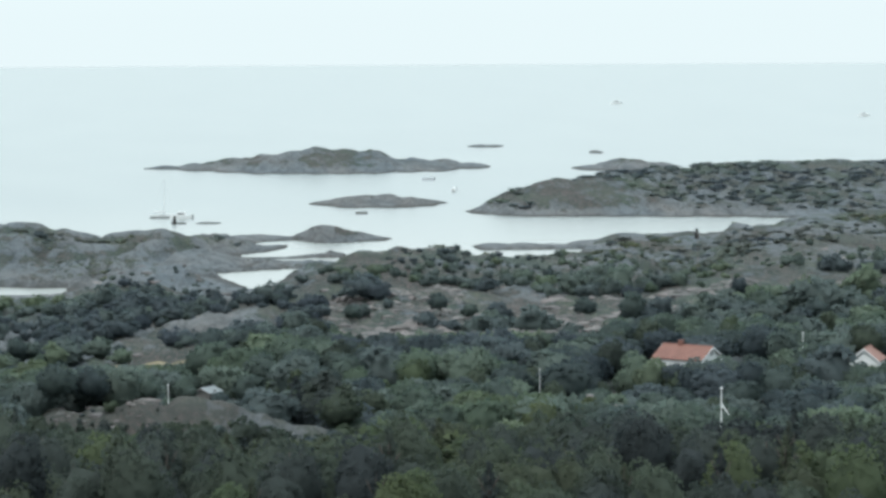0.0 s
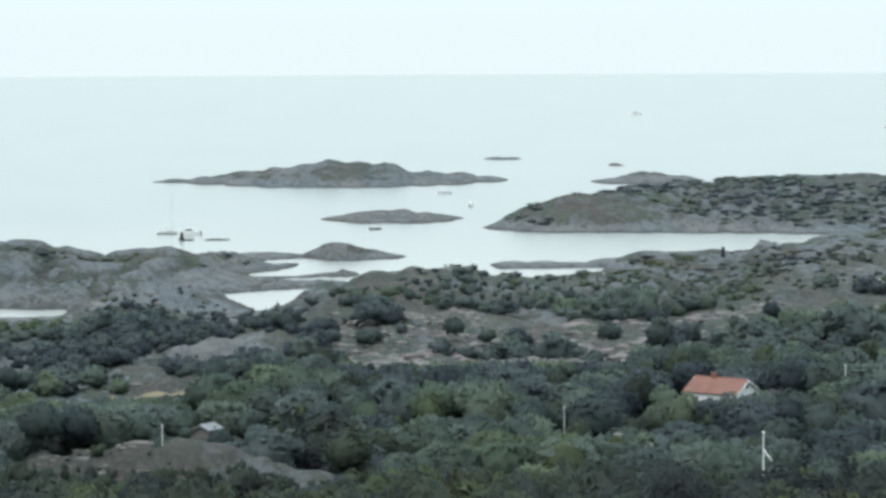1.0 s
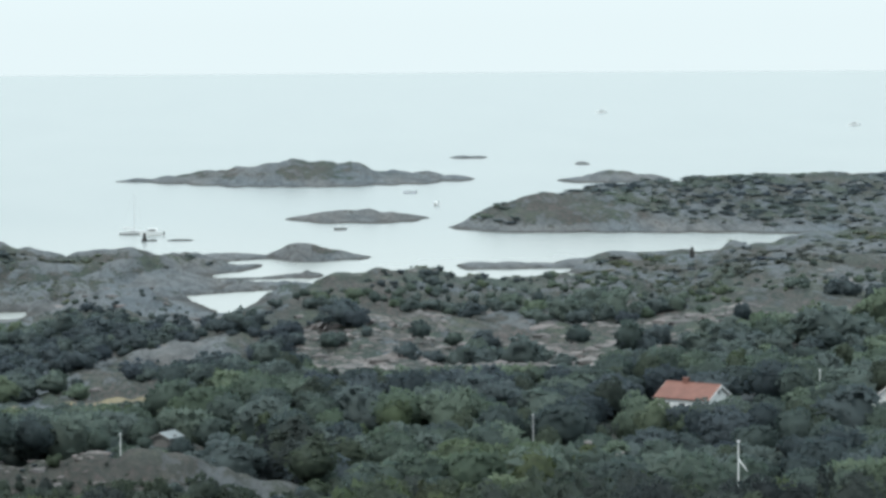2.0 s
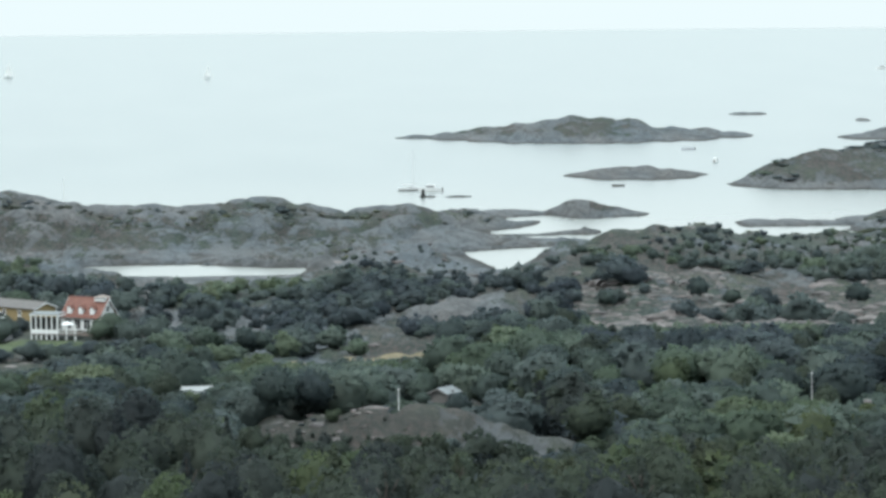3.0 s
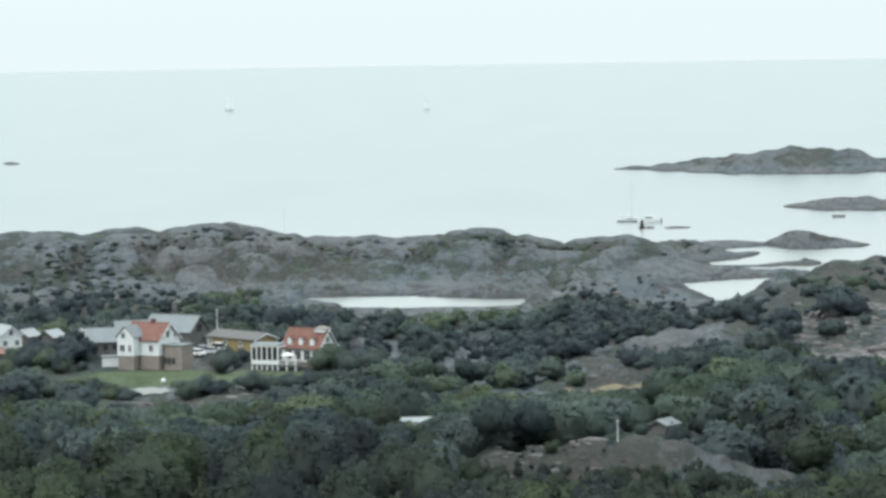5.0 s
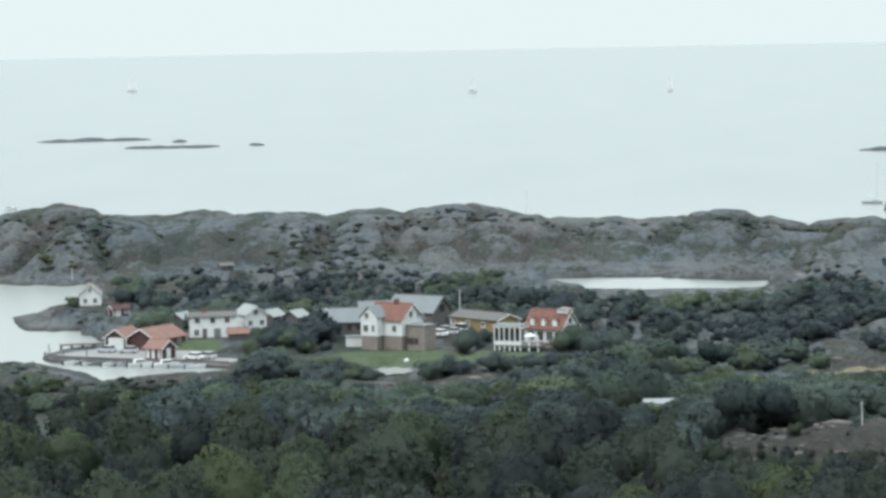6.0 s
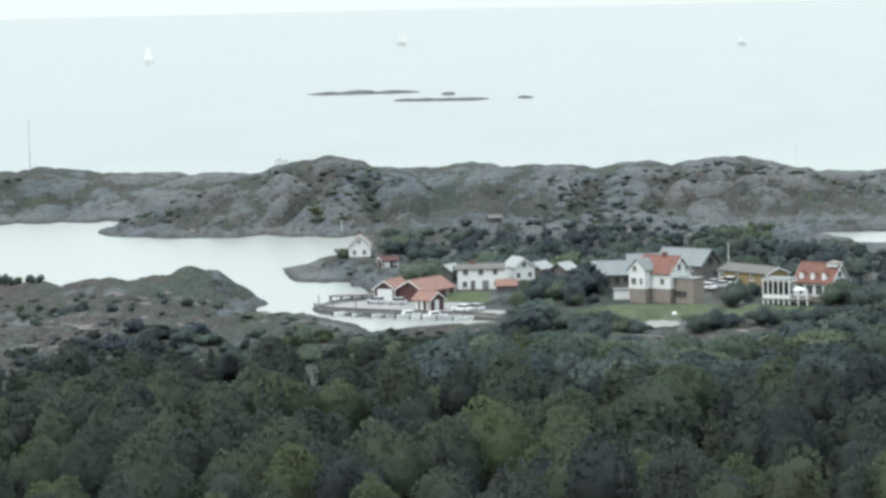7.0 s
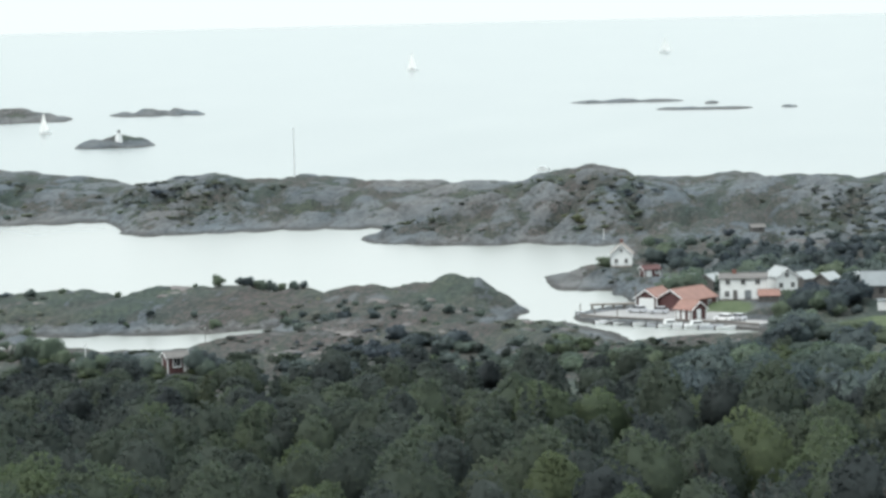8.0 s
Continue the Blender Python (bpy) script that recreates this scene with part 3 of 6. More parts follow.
def height(x, y):
    r, a = np.hypot(x, y), np.degrees(np.arctan2(x, y))
    base = np.interp(np.hypot(x - LOOKOUT[0], y - LOOKOUT[1]), SLOPE_R, SLOPE_Z)
    coast = np.interp(a, COAST_A, COAST_R) + 10 * field(x, y, 40, 21)
    low = 2.6 * smoothstep(0, 14, coast - r) - 4 * smoothstep(0, 30, r - coast) + 0.6 * field(x, y, 60, 22) * (coast > r)
    base = np.where(r < 560, np.maximum(base, low), low * smoothstep(540, 600, r) + np.maximum(base, low) * (1 - smoothstep(540, 600, r)))
    h = mounds_height(x, y, MAINLAND, base)
    dry = smoothstep(0.3, 2.5, h)
    rocky = smoothstep(530, 640, r)
    for cx, cy, rx, ry, top in KNOLLS[:4]:
        rocky = np.maximum(rocky, 1.0 * smoothstep(1.4, 0.9, ((x - cx) / rx) ** 2 + ((y - cy) / 40) ** 2))
    # the fronts of the outer hills are cut deeper than their crests
    crest = np.interp(a, [-21, -15, -12, -9, 0, 9], [1130, 1060, 1010, 985, 1005, 1000])
    front = -0.45 * smoothstep(9, 11, a) - 0.5 * smoothstep(-8, -9.5, a) * smoothstep(740, 710, r) + 1.3 * smoothstep(10, 8, a) * smoothstep(800, 850, r) * smoothstep(crest - 15, crest - 60, r) * smoothstep(2.5, 6, h) - 0.25 * smoothstep(crest - 60, crest - 15, r)
    h = h + dry * (0.6 * field(x, y, 30, 33, 3) + (rock_relief(x, y)[0] + 0.4) * rocky * (1 + front) + 0.2 * field(x, y, 5, 35, 2))
    for water in WATERS:
        wx, wy = np.array(water).T
        k = (x > wx.min() - 12) & (x < wx.max() + 12) & (y > wy.min() - 14) & (y < wy.max() + 14)
        q = inside(x[k], y[k], water) + 0.9 * field(x[k], y[k], 7, 81)
        # camera-side banks lie under its sight line, rock straight from the water opposite
        far = np.hypot(x[k], y[k]) > math.hypot(wx.mean(), wy.mean())
        bank = np.where(far, 0.8 * -q, 0.085 * -q + 0.5 * np.clip(-q - 9, 0, None))
        h[k] = np.minimum(h[k], np.where(q > 0, -0.25 * q - 0.1, 0.15 + bank))
    for cx, cy, rx, ry in LAWNS:
        k = smoothstep(1.3, 0.8, ((x - cx) / rx) ** 2 + ((y - cy) / ry) ** 2)
        h = h * (1 - k) + k * np.minimum(h, 2.4 if cy > 620 else 4.0)
    for cx, cy, rad, z in PADS:
        k = smoothstep(1.35, 0.95, np.hypot(x - cx, y - cy) / rad)
        h = h * (1 - k) + k * z
    k = smoothstep(1.5, 0.9, ((x + 33.0) / 5.0) ** 2 + ((y - 627.7) / 7) ** 2)
    return h * (1 - k) + 2.12 * k + 0.25 * k * field(x, y, 3.0, 93, 2)


def sheet(name, xs, ys, zs, cover, wet, lawn, wrap=False):
    """A mesh over a grid of rows and columns, with its cover stored on the points."""
    nr, nc = xs.shape
    i = np.arange(nr * nc).reshape(nr, nc)
    if wrap:
        i = np.hstack([i, i[:, :1]])
    quads = np.stack([i[:-1, :-1], i[:-1, 1:], i[1:, 1:], i[1:, :-1]], -1).reshape(-1, 4)
    me = bpy.data.meshes.new(name)
    me.vertices.add(nr * nc)
    me.vertices.foreach_set("co", np.stack([xs, ys, zs], -1).ravel())
    me.loops.add(quads.size)
    me.loops.foreach_set("vertex_index", quads.ravel())
    me.polygons.add(len(quads))
    me.polygons.foreach_set("loop_start", np.arange(0, quads.size, 4))
    me.polygons.foreach_set("use_smooth", np.ones(len(quads), bool))
    me.update(calc_edges=True)
    for key, values in (("cover", cover), ("wet", wet), ("lawn", lawn)):
        me.attributes.new(key, "FLOAT", "POINT").data.foreach_set("value", np.ascontiguousarray(values, dtype=np.float32).ravel())
    me.materials.append(LAND)
    return new(name, me)


def growth(x, y, h):
    """How much grows on the ground: 0 bare rock, 1 grown over."""
    r, a = np.hypot(x, y), np.degrees(np.arctan2(x, y))
    outer = smoothstep(820, 880, r)
    c = 0.52 - 0.15 * outer + (0.95 - 0.45 * outer) * field(x, y * 0.4, 26, 41, 4) - 0.1 * smoothstep(640, 900, r) + 0.3 * smoothstep(600, 520, r)
    c = c + (0.6 + 0.7 * outer) * rock_relief(x, y)[1] ** 1.5 * smoothstep(560, 700, r) + 0.36 * smoothstep(-8, -10, a) * smoothstep(760, 700, r)
    c = c - 0.12 * smoothstep(940, 980, r) + 0.2 * outer * smoothstep(-11, -14, a) + 0.1 * smoothstep(770, 800, r) * smoothstep(960, 920, r) + 0.22 * smoothstep(-9.5, -8.5, a) * smoothstep(1.5, 0.5, a) * smoothstep(690, 670, r)
    for a0, a1, r0, r1, more in THICKETS:
        c = c + 0.35 * max(more, 0) * smoothstep(a0 - 0.4, a0 + 0.4, a) * smoothstep(a1 + 0.4, a1 - 0.4, a) * smoothstep(r0 - 14, r0 + 10, r) * smoothstep(r1 + 10, r1 - 10, r)
    for i, (cx, cy, rx, ry, top) in enumerate(KNOLLS):
        c = c - (-0.25, -0.24, -0.18, -0.12, -0.06, 0.0, 0.1, 0.38, 0.38, 0.38)[i] * smoothstep(1.2, 0.6, ((x - cx) / (rx * 0.7)) ** 2 + ((y - cy + 8) / 30) ** 2)
    # heather covers most of the eastern slope
    c = c + 0.34 * smoothstep(7.4, 9.0, a + 1.2 * field(x, y, 40, 98, 2)) * smoothstep(590, 620, r) * smoothstep(760, 730, r)
    return np.clip(c, 0, 1) * smoothstep(0.9, 2.6, h)


def shore(h):
    return smoothstep(0.75, 0.25, h) * 0.8


def build_ground():
    az = np.radians(np.concatenate([np.arange(-21.5, 21.5, 0.07), np.linspace(22, 338, 90)]))
    rr = np.concatenate([[0.0], np.geomspace(8, 240, 26), 240 * np.exp(np.arange(1, 100) * 0.0085), 557 * np.exp(np.arange(1, 216) * 0.0036)])
    a, r = np.meshgrid(az, rr)
    x, y = r * np.sin(a), r * np.cos(a)
    h = height(x, y)
    lawn = np.zeros_like(h)
    for cx, cy, rx, ry in LAWNS[:3]:
        lawn = np.maximum(lawn, smoothstep(1.1, 0.8, ((x - cx) / rx) ** 2 + ((y - cy) / ry) ** 2 + 0.2 * field(x, y, 9, 51)))
    cx, cy, rx, ry = LAWNS[3]
    straw = smoothstep(1.0, 0.7, ((x - cx) / rx) ** 2 + ((y - cy - 2) / 5.0) ** 2 + 0.5 * field(x, y, 8, 52))
    # darker, browner tone over the near whaleback
    darker = 0.42 * smoothstep(1.7, 0.7, ((x - 46) / 32) ** 2 + ((y - 423) / 40) ** 2)
    g = sheet("ground", x, y, h, growth(x, y, h), np.maximum(shore(h), darker), lawn - straw, True)
    tagged(g, "rocky coastal heath with granite outcrops and grass", "ground", kind="structure")
    s = bpy.data.meshes.new("sea")
    b = bmesh.new()
    bmesh.ops.create_circle(b, cap_ends=True, cap_tris=True, segments=256, radius=4900)
    b.to_mesh(s), b.free()
    s.materials.append(SEA)
    tagged(new("sea", s), "calm pale grey sea under an overcast sky", "sea", kind="structure")


def island_height(x, y, mounds):
    h = mounds_height(x, y, mounds, np.full_like(x, -4.0))
    return h + smoothstep(0.2, 2, h) * (0.5 * field(x, y, 18, 61) + 0.4 + 0.7 * rock_relief(x, y)[0])


def build_pond():
    b = bmesh.new()
    ring = [b.verts.new((-33.0 + (4.4 + 0.9 * math.sin(2.3 * i)) * math.sin(i * 0.2244), 627.7 + (5.8 + 1.2 * math.cos(1.7 * i)) * math.cos(i * 0.2244), 2.36)) for i in range(28)]
    b.faces.new(ring[::-1])
    tagged(mesh_object("pond", b, SEA), "small bright pond at the edge of the lawn", "pond", kind="structure")


def build_island(label, mounds, grown=0.45):
    xs, ys = np.array([m[0] for m in mounds]), np.array([m[1] for m in mounds])
    wide, deep = max(m[2] for m in mounds), max(m[3] for m in mounds)
    a = np.arctan2(xs, ys)
    r = np.hypot(xs, ys)
    span = (wide + 14) / r.mean()
    nc = int((np.ptp(a) + 2 * span) * r.mean() / 1.6) + 4
    nr = int((np.ptp(r) + 2 * deep + 30) / 2.0) + 4
    aa, rr = np.meshgrid(np.linspace(a.min() - span, a.max() + span, nc), np.linspace(r.min() - deep - 15, r.max() + deep + 15, nr))
    x, y = rr * np.sin(aa), rr * np.cos(aa)
    h = island_height(x, y, mounds)
    g = np.clip(grown + 0.15 + 0.6 * field(x, y * 0.4, 30, 63, 4) + 0.5 * rock_relief(x, y)[1] ** 2, 0, 1) * smoothstep(1.5, 4, h)
    ob = sheet("island", x, y, h, g, shore(h), np.zeros_like(h))
    tagged(ob, label, "island", kind="structure")


build_ground()
build_pond()
build_island("long bare granite island in the sea", ISLANDS[:11], 0.3)
build_island("low rounded granite islet in the bay", ISLANDS[11:15], 0.3)
build_island("pale rounded granite islet off the cape", ISLANDS[15:18], 0.25)
build_island("flat dark skerry out at sea", ISLANDS[18:20], 0.2)
build_island("flat dark skerry out at sea", ISLANDS[20:21], 0.2)
build_island("wooded granite cape across the bay", CAPE, 0.42)
build_island("long rocky island far out at sea", FAR_ISLES[:4], 0.4)
build_island("low two-humped rocky island", FAR_ISLES[4:8], 0.4)
build_island("small granite islet with a lighthouse", FAR_ISLES[8:11], 0.4)
build_island("long flat dark skerry", FAR_ISLES[11:14], 0.2)
build_island("long flat dark skerry", FAR_ISLES[14:17], 0.2)
build_island("small flat dark skerry", FAR_ISLES[17:18], 0.2)
build_island("small flat dark skerry", FAR_ISLES[18:19], 0.2)
build_island("small flat dark skerry", FAR_ISLES[19:20], 0.2)

# ---------------------------------------------------------------- trees and bushes


def ico(sub):
    b = bmesh.new()
    bmesh.ops.create_icosphere(b, subdivisions=sub, radius=1)
    b.verts.ensure_lookup_table()
    out = np.array([v.co[:] for v in b.verts]), np.array([[v.index for v in f.verts] for f in b.faces])
    b.free()
    return out


ICO = {1: ico(1), 2: ico(2)}


def unit(v):
    return v / (np.linalg.norm(v, axis=-1, keepdims=True) + 1e-6)


def sprays(rng, points, size, out):
    """Small leaf sprays, one triangle each, standing out loosely from the surface of the crown."""
    n = len(points)
    d = unit(0.6 * out + 0.8 * rng.standard_normal((n, 3)))
    e = unit(np.cross(d, out + 0.9 * rng.standard_normal((n, 3))))
    # upper sides face outwards
    e *= np.sign((np.cross(e, d) * out).sum(1, keepdims=True))
    s = size * rng.uniform(0.6, 1.4, (n, 1))
    v = np.stack([points - e * s * 0.5 - d * s * 0.35, points + e * s * 0.5 - d * s * 0.35, points + d * s * 0.8], 1).reshape(-1, 3)
    return v, np.arange(n)[:, None] * 3 + [0, 1, 2]


FORMS = {"broad": ((0, 0, 0.52), (0.41, 0.41, 0.46)), "pine": ((0, 0, 0.56), (0.25, 0.25, 0.43)), "birch": ((0, 0, 0.54), (0.29, 0.29, 0.45)),
         "bush": ((0, 0, 0.36), (0.64, 0.64, 0.6)), "scrub": ((0, 0, 0.36), (0.66, 0.66, 0.58)), "heather": ((0, 0, 0.34), (0.66, 0.66, 0.6)), "shrub": ((0, 0, 0.38), (0.58, 0.58, 0.6)), "spruce": ((0, 0, 0.5), (0.2, 0.2, 0.5))}


def crown(kind, seed, clumps, leaves):
    """The crown of a tree or bush one metre high: points, triangles and soft shading normals."""
    rng = np.random.default_rng(seed)
    centre, radii = map(np.array, FORMS[kind])
    lean = np.array([rng.uniform(-0.06, 0.06), rng.uniform(-0.06, 0.06), 0])
    if kind == "spruce":
        z = 1 - rng.uniform(0.0, 0.95, leaves) ** 0.7
        w = (0.25 * (1 - z) ** 0.85 + 0.01) * rng.uniform(0.6, 1.1, leaves) * (0.75 + 0.25 * np.sin(z * 60))
        a = rng.uniform(0, 6.28, leaves)
        pts = np.stack([np.cos(a) * w, np.sin(a) * w, z], 1)
        out = unit(np.stack([np.cos(a), np.sin(a), 0.5 + 0 * a], 1))
    else:
        # boughs: rounded lumps of leaf round the middle of the crown
        d = unit(rng.standard_normal((clumps, 3)) * (1, 1, 0.9) + (0, 0, 0.2))
        low = kind in ("bush", "scrub", "shrub", "heather")
        c = centre + d * radii * (rng.uniform(0.35, 0.74, (clumps, 1)) if low else rng.uniform(0.2, 0.52, (clumps, 1))) + lean * (d[:, 2:] + 0.3)
        if kind in ("birch", "pine"):
            # narrower towards the top
            c[:, :2] *= 1.35 - 1.0 * np.clip((c[:, 2:] - 0.3) / 0.7, 0, 1)
        r = radii * (rng.uniform(0.26, 0.46, (clumps, 1)) if low else rng.uniform(0.44, 0.62, (clumps, 1))) * (1, 1, 0.85)
        k = rng.integers(0, clumps, leaves)
        q = unit(rng.standard_normal((leaves, 3)) + 0.8 * d[k] + (0, 0, 0.35))
        pts = c[k] + q * r[k] * rng.uniform(0.94, 1.07, (leaves, 1))
        out = unit(0.5 * q + unit((pts - centre) / radii + (0, 0, 0.15)))
    # enough leaf to close the crown, however many sprays it has
    size = math.sqrt(7.0 * radii[0] * (radii[0] + radii[2]) / leaves)
    v, f = sprays(rng, pts, size, out)
    # the dense inside of the crown, which follows its boughs
    cv, cf = ICO[2 if leaves > 120 else 1]
    if kind == "spruce":
        core = cv * radii * (0.45, 0.45, 0.85) * (1.0 - 0.8 * np.clip(cv[:, 2:], -0.2, 1)) + centre
    else:
        # where a line from the middle leaves the outermost bough
        o = ((centre - c) / r)[:, None, :]
        w = cv[None] / r[:, None, :]
        qa, qb, qc = (w * w).sum(2), (o * w).sum(2), (o * o).sum(2) - 1
        disc = qb * qb - qa * qc
        reach = np.where(disc > 0, (np.sqrt(np.maximum(disc, 0)) - qb) / qa, 0).max(0)
        reach = np.maximum(reach, 0.45 * reach.max())
        core = centre + cv * (reach * 0.9 * rng.uniform(0.9, 1.06, len(cv)))[:, None]
    n = np.repeat(out, 3, 0)
    return np.concatenate([core, v]), np.concatenate([cf, f + len(core)]), np.concatenate([cv, n])


def trunk(kind, seed):
    rng = np.random.default_rng(seed)
    b = bmesh.new()
    top = {"spruce": 0.95, "pine": 0.85, "broad": 0.6, "birch": 0.75, "bush": 0.3}[kind]
    bend = rng.uniform(-0.03, 0.03, 2)
    rod(b, (0, 0, -0.06), (bend[0], bend[1], top * 0.55), 0.026, 0.018, 7)
    rod(b, (bend[0], bend[1], top * 0.54), (bend[0] * 0.5, bend[1] * 2, top), 0.018, 0.006, 6)
    for i in range(5 if kind != "bush" else 3):
        a, z = rng.uniform(0, 6.28), rng.uniform(0.35, 0.75) * top
        w = rng.uniform(0.08, 0.15)
        rod(b, (bend[0], bend[1], z), (math.cos(a) * w, math.sin(a) * w, z + rng.uniform(0.08, 0.2)), 0.011, 0.004, 5)
    return b


def raw_mesh(name, v, f, mats, tint=None, normals=None, joined=1.0):
    me = bpy.data.meshes.new(name)
    me.vertices.add(len(v))
    me.vertices.foreach_set("co", np.ascontiguousarray(v, dtype=np.float32).ravel())
    me.loops.add(f.size)
    me.loops.foreach_set("vertex_index", np.ascontiguousarray(f, dtype=np.int32).ravel())
    me.polygons.add(len(f))
    me.polygons.foreach_set("loop_start", np.arange(0, f.size, 3))
    me.polygons.foreach_set("use_smooth", np.ones(len(f), bool))
    for m in mats:
        me.materials.append(m)
    me.update(calc_edges=True)
    if normals is not None:
        me.attributes.new("custom_normal", "FLOAT_VECTOR", "POINT").data.foreach_set("vector", np.ascontiguousarray(normals, dtype=np.float32).ravel())
    if tint is not None:
        me.attributes.new("tint", "FLOAT", "POINT").data.foreach_set("value", np.ascontiguousarray(tint, dtype=np.float32))
        me.attributes.new("joined", "FLOAT", "POINT").data.foreach_set("value", np.full(len(v), joined, np.float32))
    return me


LEAVES = {"broad": LEAF, "birch": BIRCH, "pine": PINE, "spruce": PINE, "bush": BUSH, "scrub": JUNIPER_HAZED, "heather": HEATHER, "shrub": BIRCH}
WORDS = {"broad": "round leafy tree with a dense green crown", "birch": "slender birch with a loose green crown",
         "pine": "dark coastal pine with an uneven crown", "spruce": "dark pointed spruce standing above the wood", "bush": "low rounded green bush"}


def tree_thing(kind, seed):
    e = empty("bush" if kind == "bush" else "tree", Matrix.Identity(4), WORDS[kind] + " on the hillside", "bush" if kind == "bush" else "tree", "trees on the near slope")
    mesh_object("trunk", trunk(kind, seed), BARK, e, smooth=True)
    v, f, d = crown(kind, seed, {"broad": 26, "birch": 24, "pine": 22, "spruce": 16, "bush": 15}[kind], 1900 if kind != "bush" else 1300)
    c = new("crown", raw_mesh("crown", v, f, [LEAVES[kind]], np.full(len(v), 0.16), d, 0.2))
    c.parent = e
    return e


def ground_z(x, y):
    return height(np.atleast_1d(np.asarray(x, float)), np.atleast_1d(np.asarray(y, float)))


def scatter(seed, r0, r1, a0, a1, gap):
    """Jittered places over a stretch of land, by bearing and distance from the camera."""
    rng = np.random.default_rng(seed)
    xs, ys = [], []
    for r in np.arange(r0, r1, gap):
        n = int(r * math.radians(a1 - a0) / gap)
        a = np.radians(np.linspace(a0, a1, n)) + rng.uniform(-0.5, 0.5, n) * gap / r
        q = r + rng.uniform(-0.5, 0.5, n) * gap
        xs.append(q * np.sin(a)), ys.append(q * np.cos(a))
    x, y = np.concatenate(xs), np.concatenate(ys)
    return x, y, height(x, y), rng


def clear_of(x, y, extra=0.0):
    """False where buildings, lawns and bare whalebacks keep the ground open."""
    ok = np.ones(len(x), bool)
    for cx, cy, rad, z in PADS:
        ok &= np.hypot(x - cx, y - cy) > (rad * 0.9 + extra if cy > 620 else rad * 0.62)
    for cx, cy, rx, ry in LAWNS:
        ok &= ((x - cx) / rx) ** 2 + ((y - cy) / ry) ** 2 > 1.0
    for cx, cy, rx, ry, top in KNOLLS[4:]:
        ok &= ((x - cx) / (rx * 0.8)) ** 2 + ((y - cy + 6) / 16) ** 2 > 1.0
    # kept clear for the camera's view of lagoon, cove, harbour and barns
    ok &= ~((x > -14) & (x < 60) & (y > 768) & (y < 850)) & ~((x > 98) & (x < 140) & (y > 775) & (y < 835))
    ok &= ~((x > -116) & (x < -64) & (y > 650) & (y < 700)) & ~((x > -50) & (x < 2) & (y > 655) & (y < 700))
    return ok


# trees stay under the camera's sight lines to these places: x, y, height, half width
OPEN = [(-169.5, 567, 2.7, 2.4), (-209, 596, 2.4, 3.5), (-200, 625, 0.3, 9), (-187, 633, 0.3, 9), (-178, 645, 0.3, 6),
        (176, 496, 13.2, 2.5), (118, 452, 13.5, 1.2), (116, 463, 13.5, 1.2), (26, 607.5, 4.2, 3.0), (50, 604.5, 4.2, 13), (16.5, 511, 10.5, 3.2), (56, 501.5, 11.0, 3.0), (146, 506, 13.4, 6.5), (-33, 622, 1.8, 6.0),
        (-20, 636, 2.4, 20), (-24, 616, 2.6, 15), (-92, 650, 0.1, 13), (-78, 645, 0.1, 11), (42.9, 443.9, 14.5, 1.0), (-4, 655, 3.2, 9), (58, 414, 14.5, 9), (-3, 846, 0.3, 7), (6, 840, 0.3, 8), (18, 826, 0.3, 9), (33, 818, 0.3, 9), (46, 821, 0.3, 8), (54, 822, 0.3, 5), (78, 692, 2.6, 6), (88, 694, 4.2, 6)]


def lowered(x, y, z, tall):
    """Tree heights, capped under the camera's sight lines to the open places."""
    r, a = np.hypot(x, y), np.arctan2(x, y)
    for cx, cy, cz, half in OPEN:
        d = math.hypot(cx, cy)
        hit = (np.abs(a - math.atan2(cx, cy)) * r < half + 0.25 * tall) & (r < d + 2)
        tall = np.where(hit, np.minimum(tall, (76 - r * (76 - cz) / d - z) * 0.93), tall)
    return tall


def woodland(name, label, kinds, x, y, z, tall, seed, clumps, leaves, spread=(0.85, 1.25)):
    """Joined far woods: one mesh for each kind of leaf."""
    rng = np.random.default_rng(seed)
    if not len(x):
        return
    pick = rng.integers(0, len(kinds), len(x))
    hue = 0.5 + 0.55 * field(x, y, 34, seed + 400, 2)
    for leaf in sorted({LEAVES[k].name for k in kinds}):
        vs, fs, ts, ns, n = [], [], [], [], 0
        for i, k in enumerate(kinds):
            if LEAVES[k].name != leaf:
                continue
            forms = [crown(k, seed * 7 + i * 13 + j, clumps, leaves) for j in range(5)]
            for m in np.nonzero(pick == i)[0]:
                v, f, o = forms[rng.integers(0, 5)]
                a, s, w = rng.uniform(0, 6.28), tall[m], rng.uniform(*spread)
                c, d = math.cos(a), math.sin(a)
                vs.append(np.stack([(v[:, 0] * c - v[:, 1] * d) * s * w + x[m], (v[:, 0] * d + v[:, 1] * c) * s * w + y[m], v[:, 2] * s + z[m] - 0.1], 1))
                ns.append(np.stack([o[:, 0] * c - o[:, 1] * d, o[:, 0] * d + o[:, 1] * c, o[:, 2]], 1))
                fs.append(f + n)
                ts.append(np.full(len(v), np.clip(hue[m] + rng.normal(0, 0.13), 0.0, 1.0)))
                n += len(v)
        if vs:
            ob = new(name, raw_mesh(name, np.concatenate(vs), np.concatenate(fs), [bpy.data.materials[leaf]], np.concatenate(ts), np.concatenate(ns)))
            tagged(ob, label, name.replace("_", " "), kind="stuff")


# bearings and sight-line slopes from the camera that cap the tree tops
BROW_A = [0.5, 1.6, 2.8, 3.3, 5.0, 6.7, 8.1, 8.8, 9.4, 21]
BROW_S = [0.128, 0.134, 0.1385, 0.1425, 0.143, 0.143, 0.147, 0.147, 0.142, 0.142]


